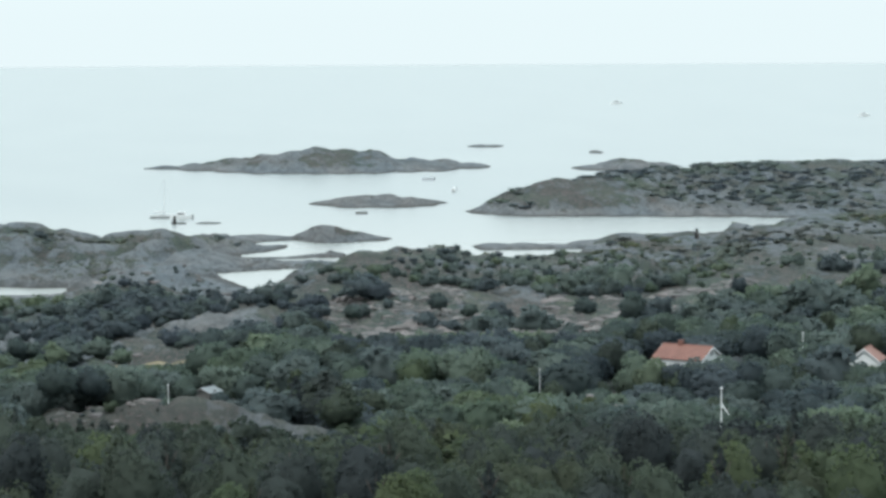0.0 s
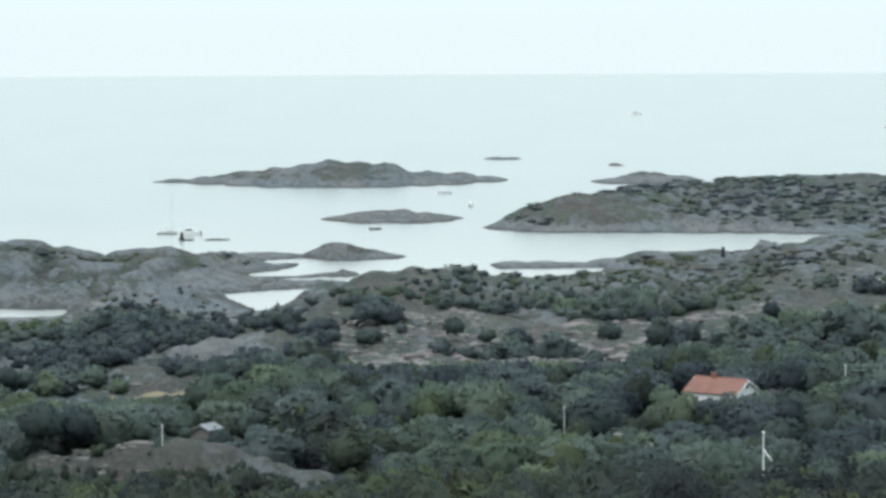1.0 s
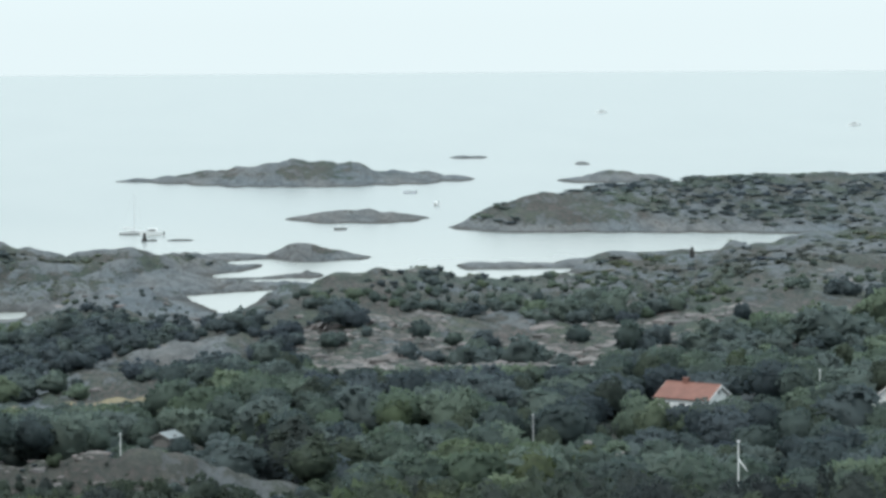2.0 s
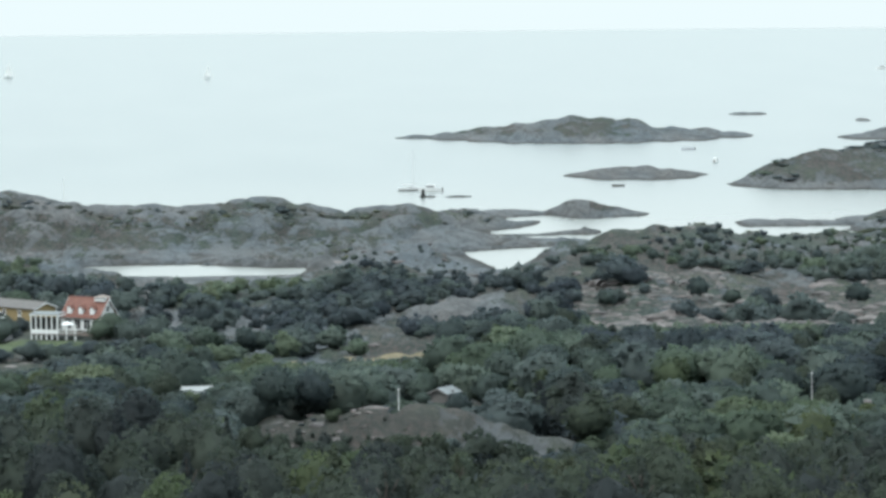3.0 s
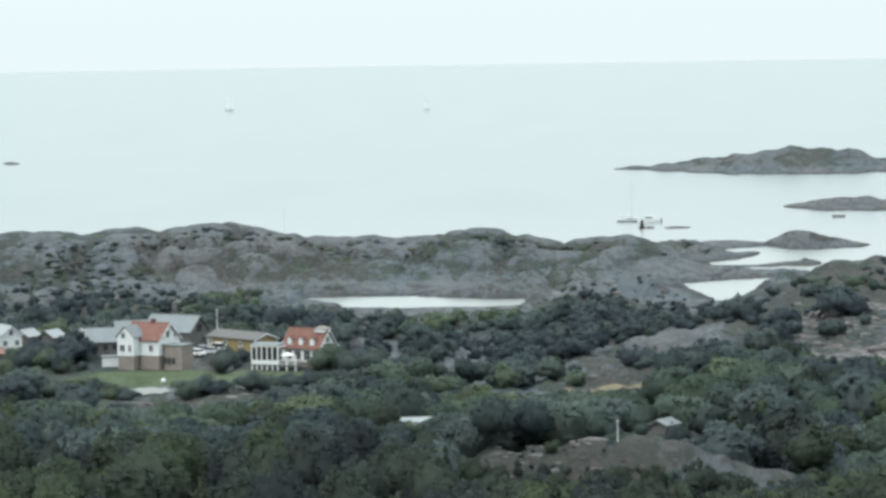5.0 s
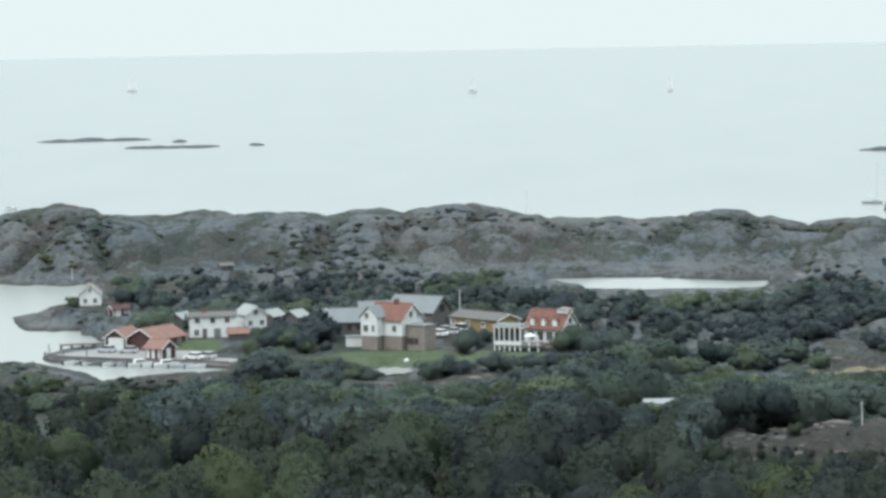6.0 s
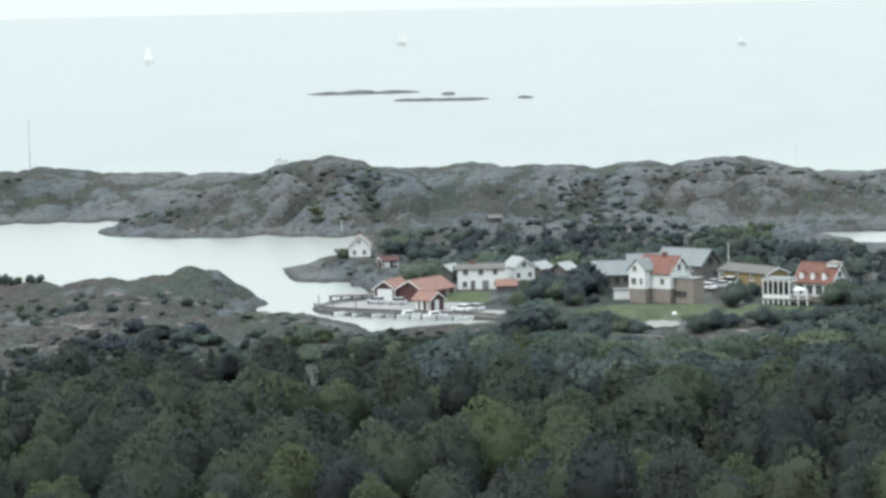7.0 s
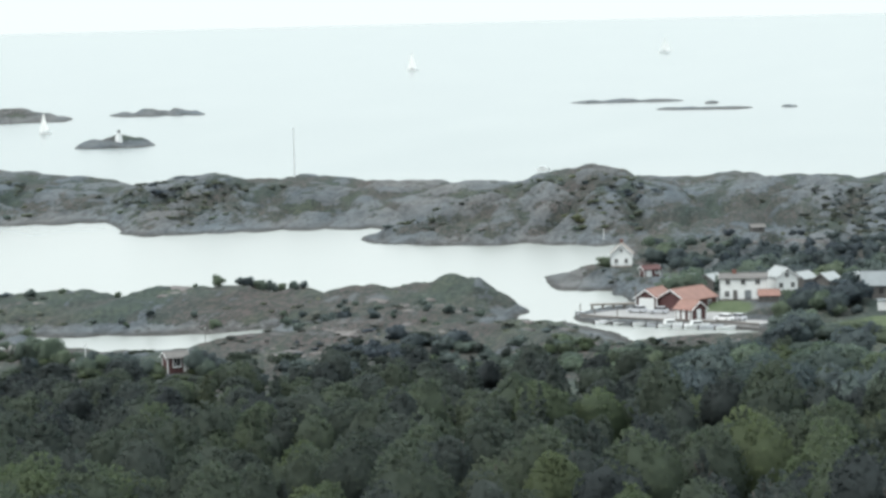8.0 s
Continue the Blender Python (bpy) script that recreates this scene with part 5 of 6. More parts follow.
def gable_house(name, label, x, y, z, yaw, length, width, eave, ridge, wall, roof, trim=None, openings=(), chimney=None, foundation=0.0,
                group="", over=0.45, category="house", plinth=STONE):
    """A house with a pitched roof; x runs along the ridge. openings: side f, b, l, r; what; place along; sill height; width; height."""
    trim = trim or WHITE
    e = empty(name, pose(x, y, z, 0, 0, yaw), label, category, group)
    l, w, f = length / 2, width / 2, foundation
    if f > 0:
        b = bmesh.new()
        box(b, -l + 0.06, l - 0.06, -w + 0.06, w - 0.06, -0.8, f)
        part("foundation", b, plinth, e)
    b = bmesh.new()
    prism(b, [(-w, f if f else -0.8), (w, f if f else -0.8), (w, eave), (0, ridge), (-w, eave)], -l, l)
    part("wall", b, wall, e)
    slope = (ridge - eave) / w
    b = bmesh.new()
    for s in (-1, 1):
        o = w + over
        lo = eave - slope * over + 0.05
        pts = [(0, ridge + 0.05), (s * o, lo), (s * o, lo + 0.16), (0, ridge + 0.23)]
        prism(b, pts if s < 0 else pts[::-1], -l - over, l + over)
    rf = part("roof", b, roof, e)
    b = bmesh.new()
    prism(b, [(-0.16, ridge + 0.16), (0.16, ridge + 0.16), (0.0, ridge + 0.36)], -l - over, l + over)
    part("ridge_cap", b, roof, rf)
    for s in (-1, 1):
        for g in (-1, 1):
            b = bmesh.new()
            o = w + over + 0.04
            lo = eave - slope * (over + 0.04)
            pts = [(0, ridge - 0.08), (g * o, lo - 0.12), (g * o, lo + 0.12), (0, ridge + 0.2)]
            x0 = s * (l + over)
            prism(b, pts if g < 0 else pts[::-1], min(x0, x0 + s * 0.06), max(x0, x0 + s * 0.06))
            part("bargeboard", b, trim, e)
    for s in (-1, 1):
        for g in (-1, 1):
            b = bmesh.new()
            box(b, s * l - 0.09 + s * 0.02, s * l + 0.09 + s * 0.02, g * w - 0.09 + g * 0.02, g * w + 0.09 + g * 0.02, f if f else -0.3, eave - 0.02)
            part("corner_board", b, trim, e)
    turn = {"f": 0, "b": 180, "l": -90, "r": 90}
    for side, what, u, sill, ow, oh in openings:
        p = {"f": (u, -w - 0.003, 0), "b": (-u, w + 0.003, 0), "l": (-l - 0.003, -u, 0), "r": (l + 0.003, u, 0)}[side]
        if what == "window":
            window(e, (p[0], p[1], sill + oh / 2), ow, oh, turn[side], trim)
        else:
            door(e, (p[0], p[1], sill), ow, oh, turn[side], what)
    if chimney is not None:
        b = bmesh.new()
        box(b, chimney - 0.45, chimney + 0.45, -0.35, 0.35, ridge - 0.5, ridge + 0.9)
        box(b, chimney - 0.52, chimney + 0.52, -0.42, 0.42, ridge + 0.9, ridge + 1.02)
        part("chimney", b, REDTILE, e)
    return e


def at(x, y):
    return float(ground_z(x, y)[0])


def build_hamlet():
    W = "window"
    gable_house("cottage", "small white wooden cottage with a brownish roof on the point", -114.2, 767, at(-114.2, 767), 96, 6, 5.0, 3.4, 5.6, WHITE, STONE,
                openings=[("l", W, -1.2, 1.0, 0.8, 1.1), ("l", W, 1.2, 1.0, 0.8, 1.1), ("l", W, 0, 3.7, 0.6, 0.8), ("f", W, 1.5, 1.0, 0.9, 1.1), ("f", W, -2, 1.0, 0.9, 1.1)], chimney=1.0, foundation=0.4)
    gable_house("shed", "low red wooden shed with white trim", -103.5, 740, at(-103.5, 740), 30, 3.9, 2.8, 1.7, 2.4, FALU, FALU,
                openings=[("f", WHITE, -0.8, 0, 1.4, 1.7), ("f", W, 1.2, 0.8, 0.7, 0.8)], category="shed")
    gable_house("boathouse", "red boathouse with a wide white door", -95.6, 689.5, 1.15, 72, 8.0, 5.0, 2.8, 4.4, FALU, TILE,
                openings=[("l", WHITE, 0.1, 0.0, 3.7, 2.7), ("f", W, 1.5, 1.0, 0.8, 0.9)], group="boathouses by the quay", category="boathouse")
    gable_house("boathouse", "large dark red boathouse with an orange tile roof", -88.2, 688.5, 1.15, 60, 11.0, 8.0, 2.5, 4.6, FALU, TILE,
                openings=[("f", W, 3.0, 0.9, 0.9, 1.0), ("f", W, -1.0, 0.9, 0.9, 1.0)], group="boathouses by the quay", category="boathouse")
    gable_house("boathouse", "small red boathouse with white doors and white trim", -84.9, 668.8, 1.15, -38, 4.9, 4.3, 2.3, 3.8, FALU, TILE,
                openings=[("f", WHITE, -1.6, 0.1, 0.95, 1.9), ("f", WHITE, 0.0, 0.1, 0.95, 1.9), ("r", WHITE, 0.0, 0.1, 1.2, 2.1), ("f", WHITE, 1.7, 0.1, 0.5, 1.9)],
                group="boathouses by the quay", category="boathouse")
    gable_house("house", "long white two-storey wooden house with low roof", -76.6, 697.5, at(-76.6, 697.5), 5, 10.2, 5.4, 4.8, 5.5, WHITE, GREY,
                openings=[("f", W, -3.4, 3.4, 1.0, 1.2), ("f", W, 0.0, 3.4, 1.0, 1.2), ("f", W, 3.2, 3.4, 1.0, 1.2), ("f", W, -3.6, 0.7, 1.0, 1.3), ("f", GREY, -1.8, 0.2, 1.0, 2.0), ("f", SLATE, 1.0, 0.2, 1.5, 2.0)],
                chimney=-2.0, foundation=0.2)
    gable_house("house", "white gabled wooden house with pale sheet roof", -68.8, 704, at(-68.8, 704), 118, 6.4, 4.8, 3.5, 5.2, WHITE, PALE,
                openings=[("l", W, 0.0, 3.3, 0.9, 1.1), ("l", W, -1.4, 1.0, 0.9, 1.1), ("l", W, 1.4, 1.0, 0.9, 1.1), ("f", W, 0, 1.0, 0.9, 1.1)], foundation=0.2)
    for x, y, yaw, what in ((-91.2, 723, 66, GREY), (-86.6, 722, 66, GREY), (-65.0, 714.5, 62, GREY), (-59.2, 712, 62, GREY), (-53.6, 711, 62, GREY)):
        gable_house("storehouse", "weathered grey wooden storehouse with pale sheet roof", x, y, at(x, y), yaw, 4.9, 3.8, 1.9, 3.1, what, PALE, GREY,
                    openings=[("l", GREY, 0.0, 0.0, 1.4, 2.0), ("l", W, -1.5, 0.9, 0.6, 0.7)], group="row of grey storehouses", category="storehouse")
    gable_house("shed", "low shed with an orange tile roof beside bushes", -70.5, 692, at(-70.5, 692), 10, 4.0, 3.2, 1.5, 2.4, GREY, TILE, GREY,
                openings=[("f", GREY, 0, 0, 0.9, 1.4)], category="shed")
    # the white house above the lawn
    z = at(-35.2, 664.5) + 0.45
    e = gable_house("house", "white wooden house on a stone basement with red tile roof", -34.3, 664.5, z, -33, 9.0, 7.6, 5.9, 8.9, WHITE, REDTILE, foundation=2.5,
                    openings=[("f", W, 2.6, 3.4, 0.95, 1.3), ("r", W, -0.4, 6.2, 1.1, 1.3), ("r", W, -2.4, 6.0, 0.6, 0.9), ("r", W, 2.2, 6.0, 0.6, 0.9), ("r", W, 1.8, 3.3, 0.9, 1.2)], chimney=0.6)
    b = bmesh.new()
    prism(b, [(-2.1, 2.5), (2.1, 2.5), (2.1, 6.6), (0, 8.6), (-2.1, 6.6)], 0, 3.0)
    bmesh.ops.transform(b, matrix=pose(-2.4, -6.0, 0, 0, 0, 90), verts=b.verts)
    part("gabled_bay", b, WHITE, e)
    b = bmesh.new()
    for s in (-1, 1):
        pts = [(0, 8.68), (s * 2.5, 6.3), (s * 2.5, 6.44), (0, 8.84)]
        prism(b, pts if s < 0 else pts[::-1], -0.3, 4.2)
    bmesh.ops.transform(b, matrix=pose(-2.4, -6.0, 0, 0, 0, 90), verts=b.verts)
    part("bay_roof", b, SLATE, e)
    b = bmesh.new()
    box(b, -4.4, -0.4, -5.9, -4.2, -0.8, 2.45)
    part("bay_basement", b, STONE, e)
    for u, s, w, h in ((-3.2, 3.4, 1.2, 1.4), (-1.3, 3.4, 0.7, 1.4), (-2.9, 6.2, 0.9, 1.1)):
        window(e, (u, -6.003, s + h / 2), w, h, 0)
    b = bmesh.new()
    box(b, -2.3, 2.3, -2.1, 2.1, -0.8, 4.7)
    t = tagged(mesh_object("terrace", b, STONE), "brown rubble stone terrace against the white house", "terrace")
    t.matrix_world = pose(-28.5, 660.3, z, 0, 0, -33)
    for u in (-1.9, -0.9, 0.2):
        window(t, (u, -2.103, 1.5), 0.7, 1.1, 0, GREY)
    b = bmesh.new()
    box(b, -2.5, 2.5, -2.3, 2.3, 4.71, 4.88)
    part("coping", b, SLATE, t)
    b = bmesh.new()
    box(b, -2.4, 2.4, -1.2, 1.2, -0.6, 2.1)
    n = tagged(mesh_object("annex", b, WHITE), "low white annex beside the stone basement", "annex")
    n.matrix_world = pose(-42.6, 668.5, at(-42.6, 668.5), 0, 0, 3)
    b = bmesh.new()
    box(b, -2.6, 2.6, -1.4, 1.4, 2.1, 2.26)
    part("flat_roof", b, SLATE, n)
    # grey barns behind
    gable_house("barn", "grey wooden barn with a pale sheet roof", -44.4, 686, at(-44.4, 686), 4, 10.0, 7.5, 2.9, 5.3, GREY, SLATE, GREY,
                openings=[("f", W, -3, 1.0, 0.9, 1.2), ("f", W, -1, 1.0, 0.9, 1.2), ("f", W, 1, 1.0, 0.9, 1.2), ("f", W, 3, 1.0, 0.9, 1.2)], category="barn", group="grey barns")
    gable_house("barn", "tall grey wooden barn with a pale sheet roof", -39.5, 694, at(-39.5, 694), 6, 8.0, 7.0, 3.2, 6.0, GREY, SLATE, GREY,
                openings=[("f", W, 0, 1.2, 1.0, 1.2)], category="barn", group="grey barns")
    gable_house("barn", "tall dark barn with pale sheet roof and white window", -30.5, 697, at(-30.5, 697), -30, 12.0, 8.0, 3.8, 6.8, GREY, SLATE, GREY,
                openings=[("r", W, 0.0, 3.6, 1.9, 1.6), ("r", W, 1.8, 1.2, 0.9, 1.1)], category="barn", group="grey barns")
    gable_house("storehouse", "long ochre yellow storehouse with a brownish roof", -15.6, 683.5, at(-15.6, 683.5), -48, 15.5, 6.2, 2.8, 3.9, OCHRE, GREY,
                openings=[("f", W, -2, 1.2, 0.9, 1.0), ("f", W, 3, 1.2, 0.9, 1.0), ("f", W, -7, 1.2, 0.9, 1.0)], category="storehouse")
    # the house with the glazed verandah
    z = at(-1.2, 662)
    e = gable_house("house", "white house with red tile roof and white dormers", -1.0, 662.5, z, -36, 9.4, 6.2, 4.2, 7.6, WHITE, REDTILE, foundation=1.0,
                    openings=[("f", W, -3.2, 1.5, 1.5, 1.9), ("f", W, -0.8, 1.5, 1.5, 1.9), ("f", W, 1.6, 1.5, 1.5, 1.9), ("f", W, 3.7, 1.5, 0.9, 1.9), ("r", W, 0.0, 5.0, 1.1, 1.2), ("r", W, -1.4, 1.8, 1.0, 1.3)])
    for u in (-2.9, 0.0, 2.9):
        b = bmesh.new()
        prism(b, [(-0.5, 4.6), (0.5, 4.6), (0.5, 5.8), (0, 6.3), (-0.5, 5.8)], 0, 2.6)
        bmesh.ops.transform(b, matrix=pose(u, -3.1, 0, 0, 0, 90), verts=b.verts)
        d = part("dormer", b, WHITE, e)
        b = bmesh.new()
        for s in (-1, 1):
            pts = [(0, 6.33), (s * 0.7, 5.62), (s * 0.7, 5.72), (0, 6.45)]
            prism(b, pts if s < 0 else pts[::-1], -0.15, 2.7)
        bmesh.ops.transform(b, matrix=pose(u, -3.1, 0, 0, 0, 90), verts=b.verts)
        part("dormer_roof", b, REDTILE, d)
    b = bmesh.new()
    box(b, 2.2, 4.7, -1.1, 1.1, 7.2, 8.05)
    c = part("lantern", b, WHITE, e)
    b = bmesh.new()
    bmesh.ops.create_cone(b, cap_ends=True, segments=4, radius1=2.0, radius2=0.5, depth=0.4, matrix=pose(3.45, 0, 8.25, 0, 0, 45))
    part("lantern_roof", b, STONE, c)
    v = empty("verandah", pose(-9.4, 656.5, z, 0, 0, -22), "white timber verandah with tall glazing on a raised deck", "verandah")
    b = bmesh.new()
    box(b, -3.2, 7.0, -2.4, 2.2, 1.0, 1.2)
    part("deck", b, WOOD, v)
    for i, u in enumerate((-3.0, -1.9, -0.8, 0.4, 1.6, 2.8, 4.8, 6.8)):
        b = bmesh.new()
        box(b, u - 0.12, u + 0.12, -2.35, -2.11, -0.6, 5.0 if u < 3 else 3.4)
        part("post", b, WHITE, v)
    for u, y1 in ((-3.1, 2.2), (2.9, 2.2)):
        b = bmesh.new()
        box(b, u - 0.1, u + 0.1, -2.3, y1, 4.75, 5.02)
        part("beam", b, WHITE, v)
    b = bmesh.new()
    box(b, -3.3, 3.0, -2.45, -2.05, 5.03, 5.3)
    part("fascia", b, WHITE, v)
    b = bmesh.new()
    box(b, -3.4, 3.1, -2.5, 2.3, 5.31, 5.45)
    part("flat_roof", b, SLATE, v)
    for u in (-2.45, -1.35, -0.2, 1.0, 2.2):
        b = bmesh.new()
        box(b, u - 0.43, u + 0.43, -2.26, -2.22, 2.2, 4.7)
        part("pane", b, DARK, v)
    b = bmesh.new()
    box(b, -3.1, 3.0, -2.3, -2.15, 1.25, 2.1)
    part("railing_panel", b, WHITE, v)
    for u in (3.4, 4.0, 4.6, 5.2, 5.8, 6.4):
        b = bmesh.new()
        box(b, u - 0.05, u + 0.05, -2.3, -2.2, 1.2, 2.15)
        part("baluster", b, WHITE, v)
    b = bmesh.new()
    box(b, 2.95, 6.95, -2.33, -2.18, 2.16, 2.26)
    part("handrail", b, WHITE, v)
    b = bmesh.new()
    rod(b, (4.6, -1.2, 1.2), (4.6, -1.2, 3.4), 0.04)
    bmesh.ops.create_cone(b, cap_ends=True, segments=8, radius1=1.5, radius2=0.05, depth=0.7, matrix=pose(4.6, -1.2, 3.5))
    p = tagged(mesh_object("parasol", b, WHITE), "open white parasol on the verandah deck", "parasol")
    p.matrix_world = v.matrix_world.copy()
    gable_house("hut", "small weathered grey hut among bare rocks", -88, 837, at(-88, 837), 20, 3.2, 2.6, 1.3, 1.8, GREY, GREY, GREY, openings=[("f", W, 0.6, 0.5, 0.6, 0.6)], category="hut")
    # single houses on the wooded slopes
    gable_house("house", "white house with a long red tile roof among trees", 145.4, 507.5, at(146, 507.5), -48, 10.0, 7.2, 2.9, 4.9, WHITE, REDTILE,
                openings=[("r", W, 0, 3.4, 0.8, 1.0), ("r", W, -2, 0.9, 1.0, 1.2), ("r", W, 2, 0.9, 1.0, 1.2), ("f", W, -3, 0.9, 1.1, 1.2), ("f", W, 0, 0.9, 1.1, 1.2), ("f", W, 3, 0.9, 1.1, 1.2)], chimney=-1.5, foundation=0.3)
    gable_house("house", "small white house with red tile roof among trees", 176, 496, at(176, 496), 60, 6.0, 5.0, 2.5, 4.4, WHITE, TILE, openings=[("l", W, 0, 1.0, 0.9, 1.0)])
    gable_house("shed", "small dark shed with a pale sheet roof", 56, 501.5, at(56, 501.5), 48, 3.4, 3.0, 1.5, 2.1, GREY, SLATE, GREY, openings=[("f", GREY, 0, 0, 0.9, 1.9)], category="shed")
    gable_house("shed", "low white shed half hidden by trees", 16.5, 510, at(16.5, 510), 2, 6.8, 3.0, 1.3, 1.75, WHITE, PALE, openings=[("f", W, 1, 0.4, 0.9, 0.7)], category="shed", over=0.2)
    gable_house("shed", "dark red shed with white window frames", -169.5, 566.5, at(-169.5, 566.5), 34, 4.0, 3.2, 3.0, 3.8, FALU, GREY, openings=[("f", W, -0.2, 1.3, 1.3, 1.5), ("f", WHITE, 1.4, 0.1, 0.6, 2.6)], category="shed")
    gable_house("shed", "low weathered shed with a flat pale roof", -208.8, 595.9, at(-208.8, 595.9), 15, 6.5, 4.0, 1.9, 2.3, GREY, GREY, GREY, openings=[("f", GREY, 0, 0, 0.9, 1.7)], category="shed")


build_hamlet()


# ---------------------------------------------------------------- quay, boats, cars, poles


def build_quay():
    e = empty("quay", pose(0, 0, 0), "low stone and gravel quay with timber edge", "quay")
    b = bmesh.new()
    outline = [(-110, 676), (-104, 672), (-95, 668), (-86, 664.5), (-76, 661.5), (-69, 657.5), (-66, 664), (-70, 676), (-80, 682), (-93, 685), (-101, 688), (-105, 684)]
    low = [b.verts.new((x, y, -1.5)) for x, y in outline]
    top = [b.verts.new((x, y, 1.15)) for x, y in outline]
    b.faces.new(top)
    for i in range(len(outline)):
        j = (i + 1) % len(outline)
        b.faces.new((low[i], low[j], top[j], top[i]))
    bmesh.ops.recalc_face_normals(b, faces=b.faces)
    part("deck", b, GRAVEL, e)
    for (ax, ay), (bx, by) in zip(outline[:5], outline[1:6]):
        b = bmesh.new()
        rod(b, (ax, ay, 1.25), (bx, by, 1.25), 0.16, None, 6)
        part("edge_beam", b, WOOD, e)
    p = empty("pier", pose(0, 0, 0), "raised timber pier on piles", "pier")
    b = bmesh.new()
    box(b, -5.2, 5.2, -1.2, 1.2, 1.75, 2.0, pose(-105, 692, 0, 0, 0, 14))
    part("deck", b, WOOD, p)
    for i in range(5):
        for s in (-1, 1):
            q = pose(-105, 692, 0, 0, 0, 14) @ Vector((-4.9 + 2.4 * i, s * 1.0, 0))
            b = bmesh.new()
            rod(b, (q.x, q.y, -1.6), (q.x, q.y, 1.75), 0.18)
            part("pile", b, WOOD, p)
    b = bmesh.new()
    box(b, -6, 6, -1.5, 1.5, 0.8, 1.0, pose(-98, 702, 0, 0, 0, -10))
    p = empty("pier", pose(0, 0, 0), "low weathered timber landing stage", "pier")
    part("deck", b, WOOD, p)
    for i in range(4):
        q = pose(-98, 702, 0, 0, 0, -10) @ Vector((-5.4 + 3.6 * i, -1.3, 0))
        b = bmesh.new()
        rod(b, (q.x, q.y, -1.6), (q.x, q.y, 1.2), 0.15)
        part("pile", b, WOOD, p)
    for x, y, h in ((-101.5, 673.5, 2.6), (-107, 677, 2.2), (-99.5, 688, 6.0), (-112.3, 690, 1.9)):
        b = bmesh.new()
        rod(b, (0, 0, -2), (0, 0, h), 0.14, 0.10)
        o = tagged(mesh_object("mooring_post", b, WOOD), "weathered timber mooring post by the quay", "post", "mooring posts")
        o.matrix_world = pose(x, y, 0.3)


def hull(bm, length, beam, free, draft=0.35):
    """An open boat's hull, bow towards +x."""
    rows = []
    n = 9
    for i in range(n + 1):
        t = i / n
        x = length * (t - 0.5)
        w = beam / 2 * (0.78 + 0.22 * math.sin(t * 3.1)) * (1 - max(0, (t - 0.55) / 0.45) ** 2.2) + 0.02
        s = free * (1 + 0.35 * t * t)
        rows.append([(x, -w, s), (x, -w * 0.8, 0.0), (x, 0, -draft * (1 - 0.6 * t * t)), (x, w * 0.8, 0.0), (x, w, s)])
    vs = [[bm.verts.new(p) for p in r] for r in rows]
    for a, c in zip(vs, vs[1:]):
        for i in range(4):
            bm.faces.new((a[i], a[i + 1], c[i + 1], c[i]))
    bm.faces.new(vs[0][::-1])
    for a, c in zip(vs, vs[1:]):
        f = [bm.verts.new((v.co.x, v.co.y * 0.9, v.co.z - free * 0.35)) for v in (a[0], a[4], c[4], c[0])]
        bm.faces.new(f)
    bmesh.ops.recalc_face_normals(bm, faces=bm.faces)


def motorboat(x, y, yaw, length, label, cabin=True, group="", z=0.0, mat=None):
    e = empty("motorboat", pose(x, y, z, 0, 0, yaw), label, "boat", group)
    b = bmesh.new()
    hull(b, length, length * 0.34, length * 0.13)
    h = part("hull", b, mat or WHITE, e)
    b = bmesh.new()
    prism(b, [(-0.02, 0), (0.02, 0), (0.02, 0.05), (-0.02, 0.05)], -length * 0.45, length * 0.3)
    bmesh.ops.translate(b, verts=b.verts, vec=(0, -length * 0.165, length * 0.13))
    part("rubbing_strake", b, WOOD, h)
    if cabin:
        b = bmesh.new()
        l, w = length * 0.18, length * 0.12
        lo = [b.verts.new((sx * l * 1.3, sy * w, length * 0.1)) for sx, sy in ((-1, -1), (1, -1), (1, 1), (-1, 1))]
        hi = [b.verts.new((sx * l * (0.9 if sx > 0 else 1.2), sy * w * 0.85, length * 0.29)) for sx, sy in ((-1, -1), (1, -1), (1, 1), (-1, 1))]
        b.faces.new(hi)
        for i in range(4):
            b.faces.new((lo[i], lo[(i + 1) % 4], hi[(i + 1) % 4], hi[i]))
        c = part("cabin", b, WHITE, e)
        b = bmesh.new()
        box(b, -l * 0.9, l * 0.85, -w * 0.98, w * 0.98, length * 0.19, length * 0.255)
        part("cabin_window", b, DARK, c)
    b = bmesh.new()
    box(b, -length * 0.55, -length * 0.49, -0.2, 0.2, 0.0, length * 0.17)
    part("outboard_motor", b, RUBBER, e)
    return e


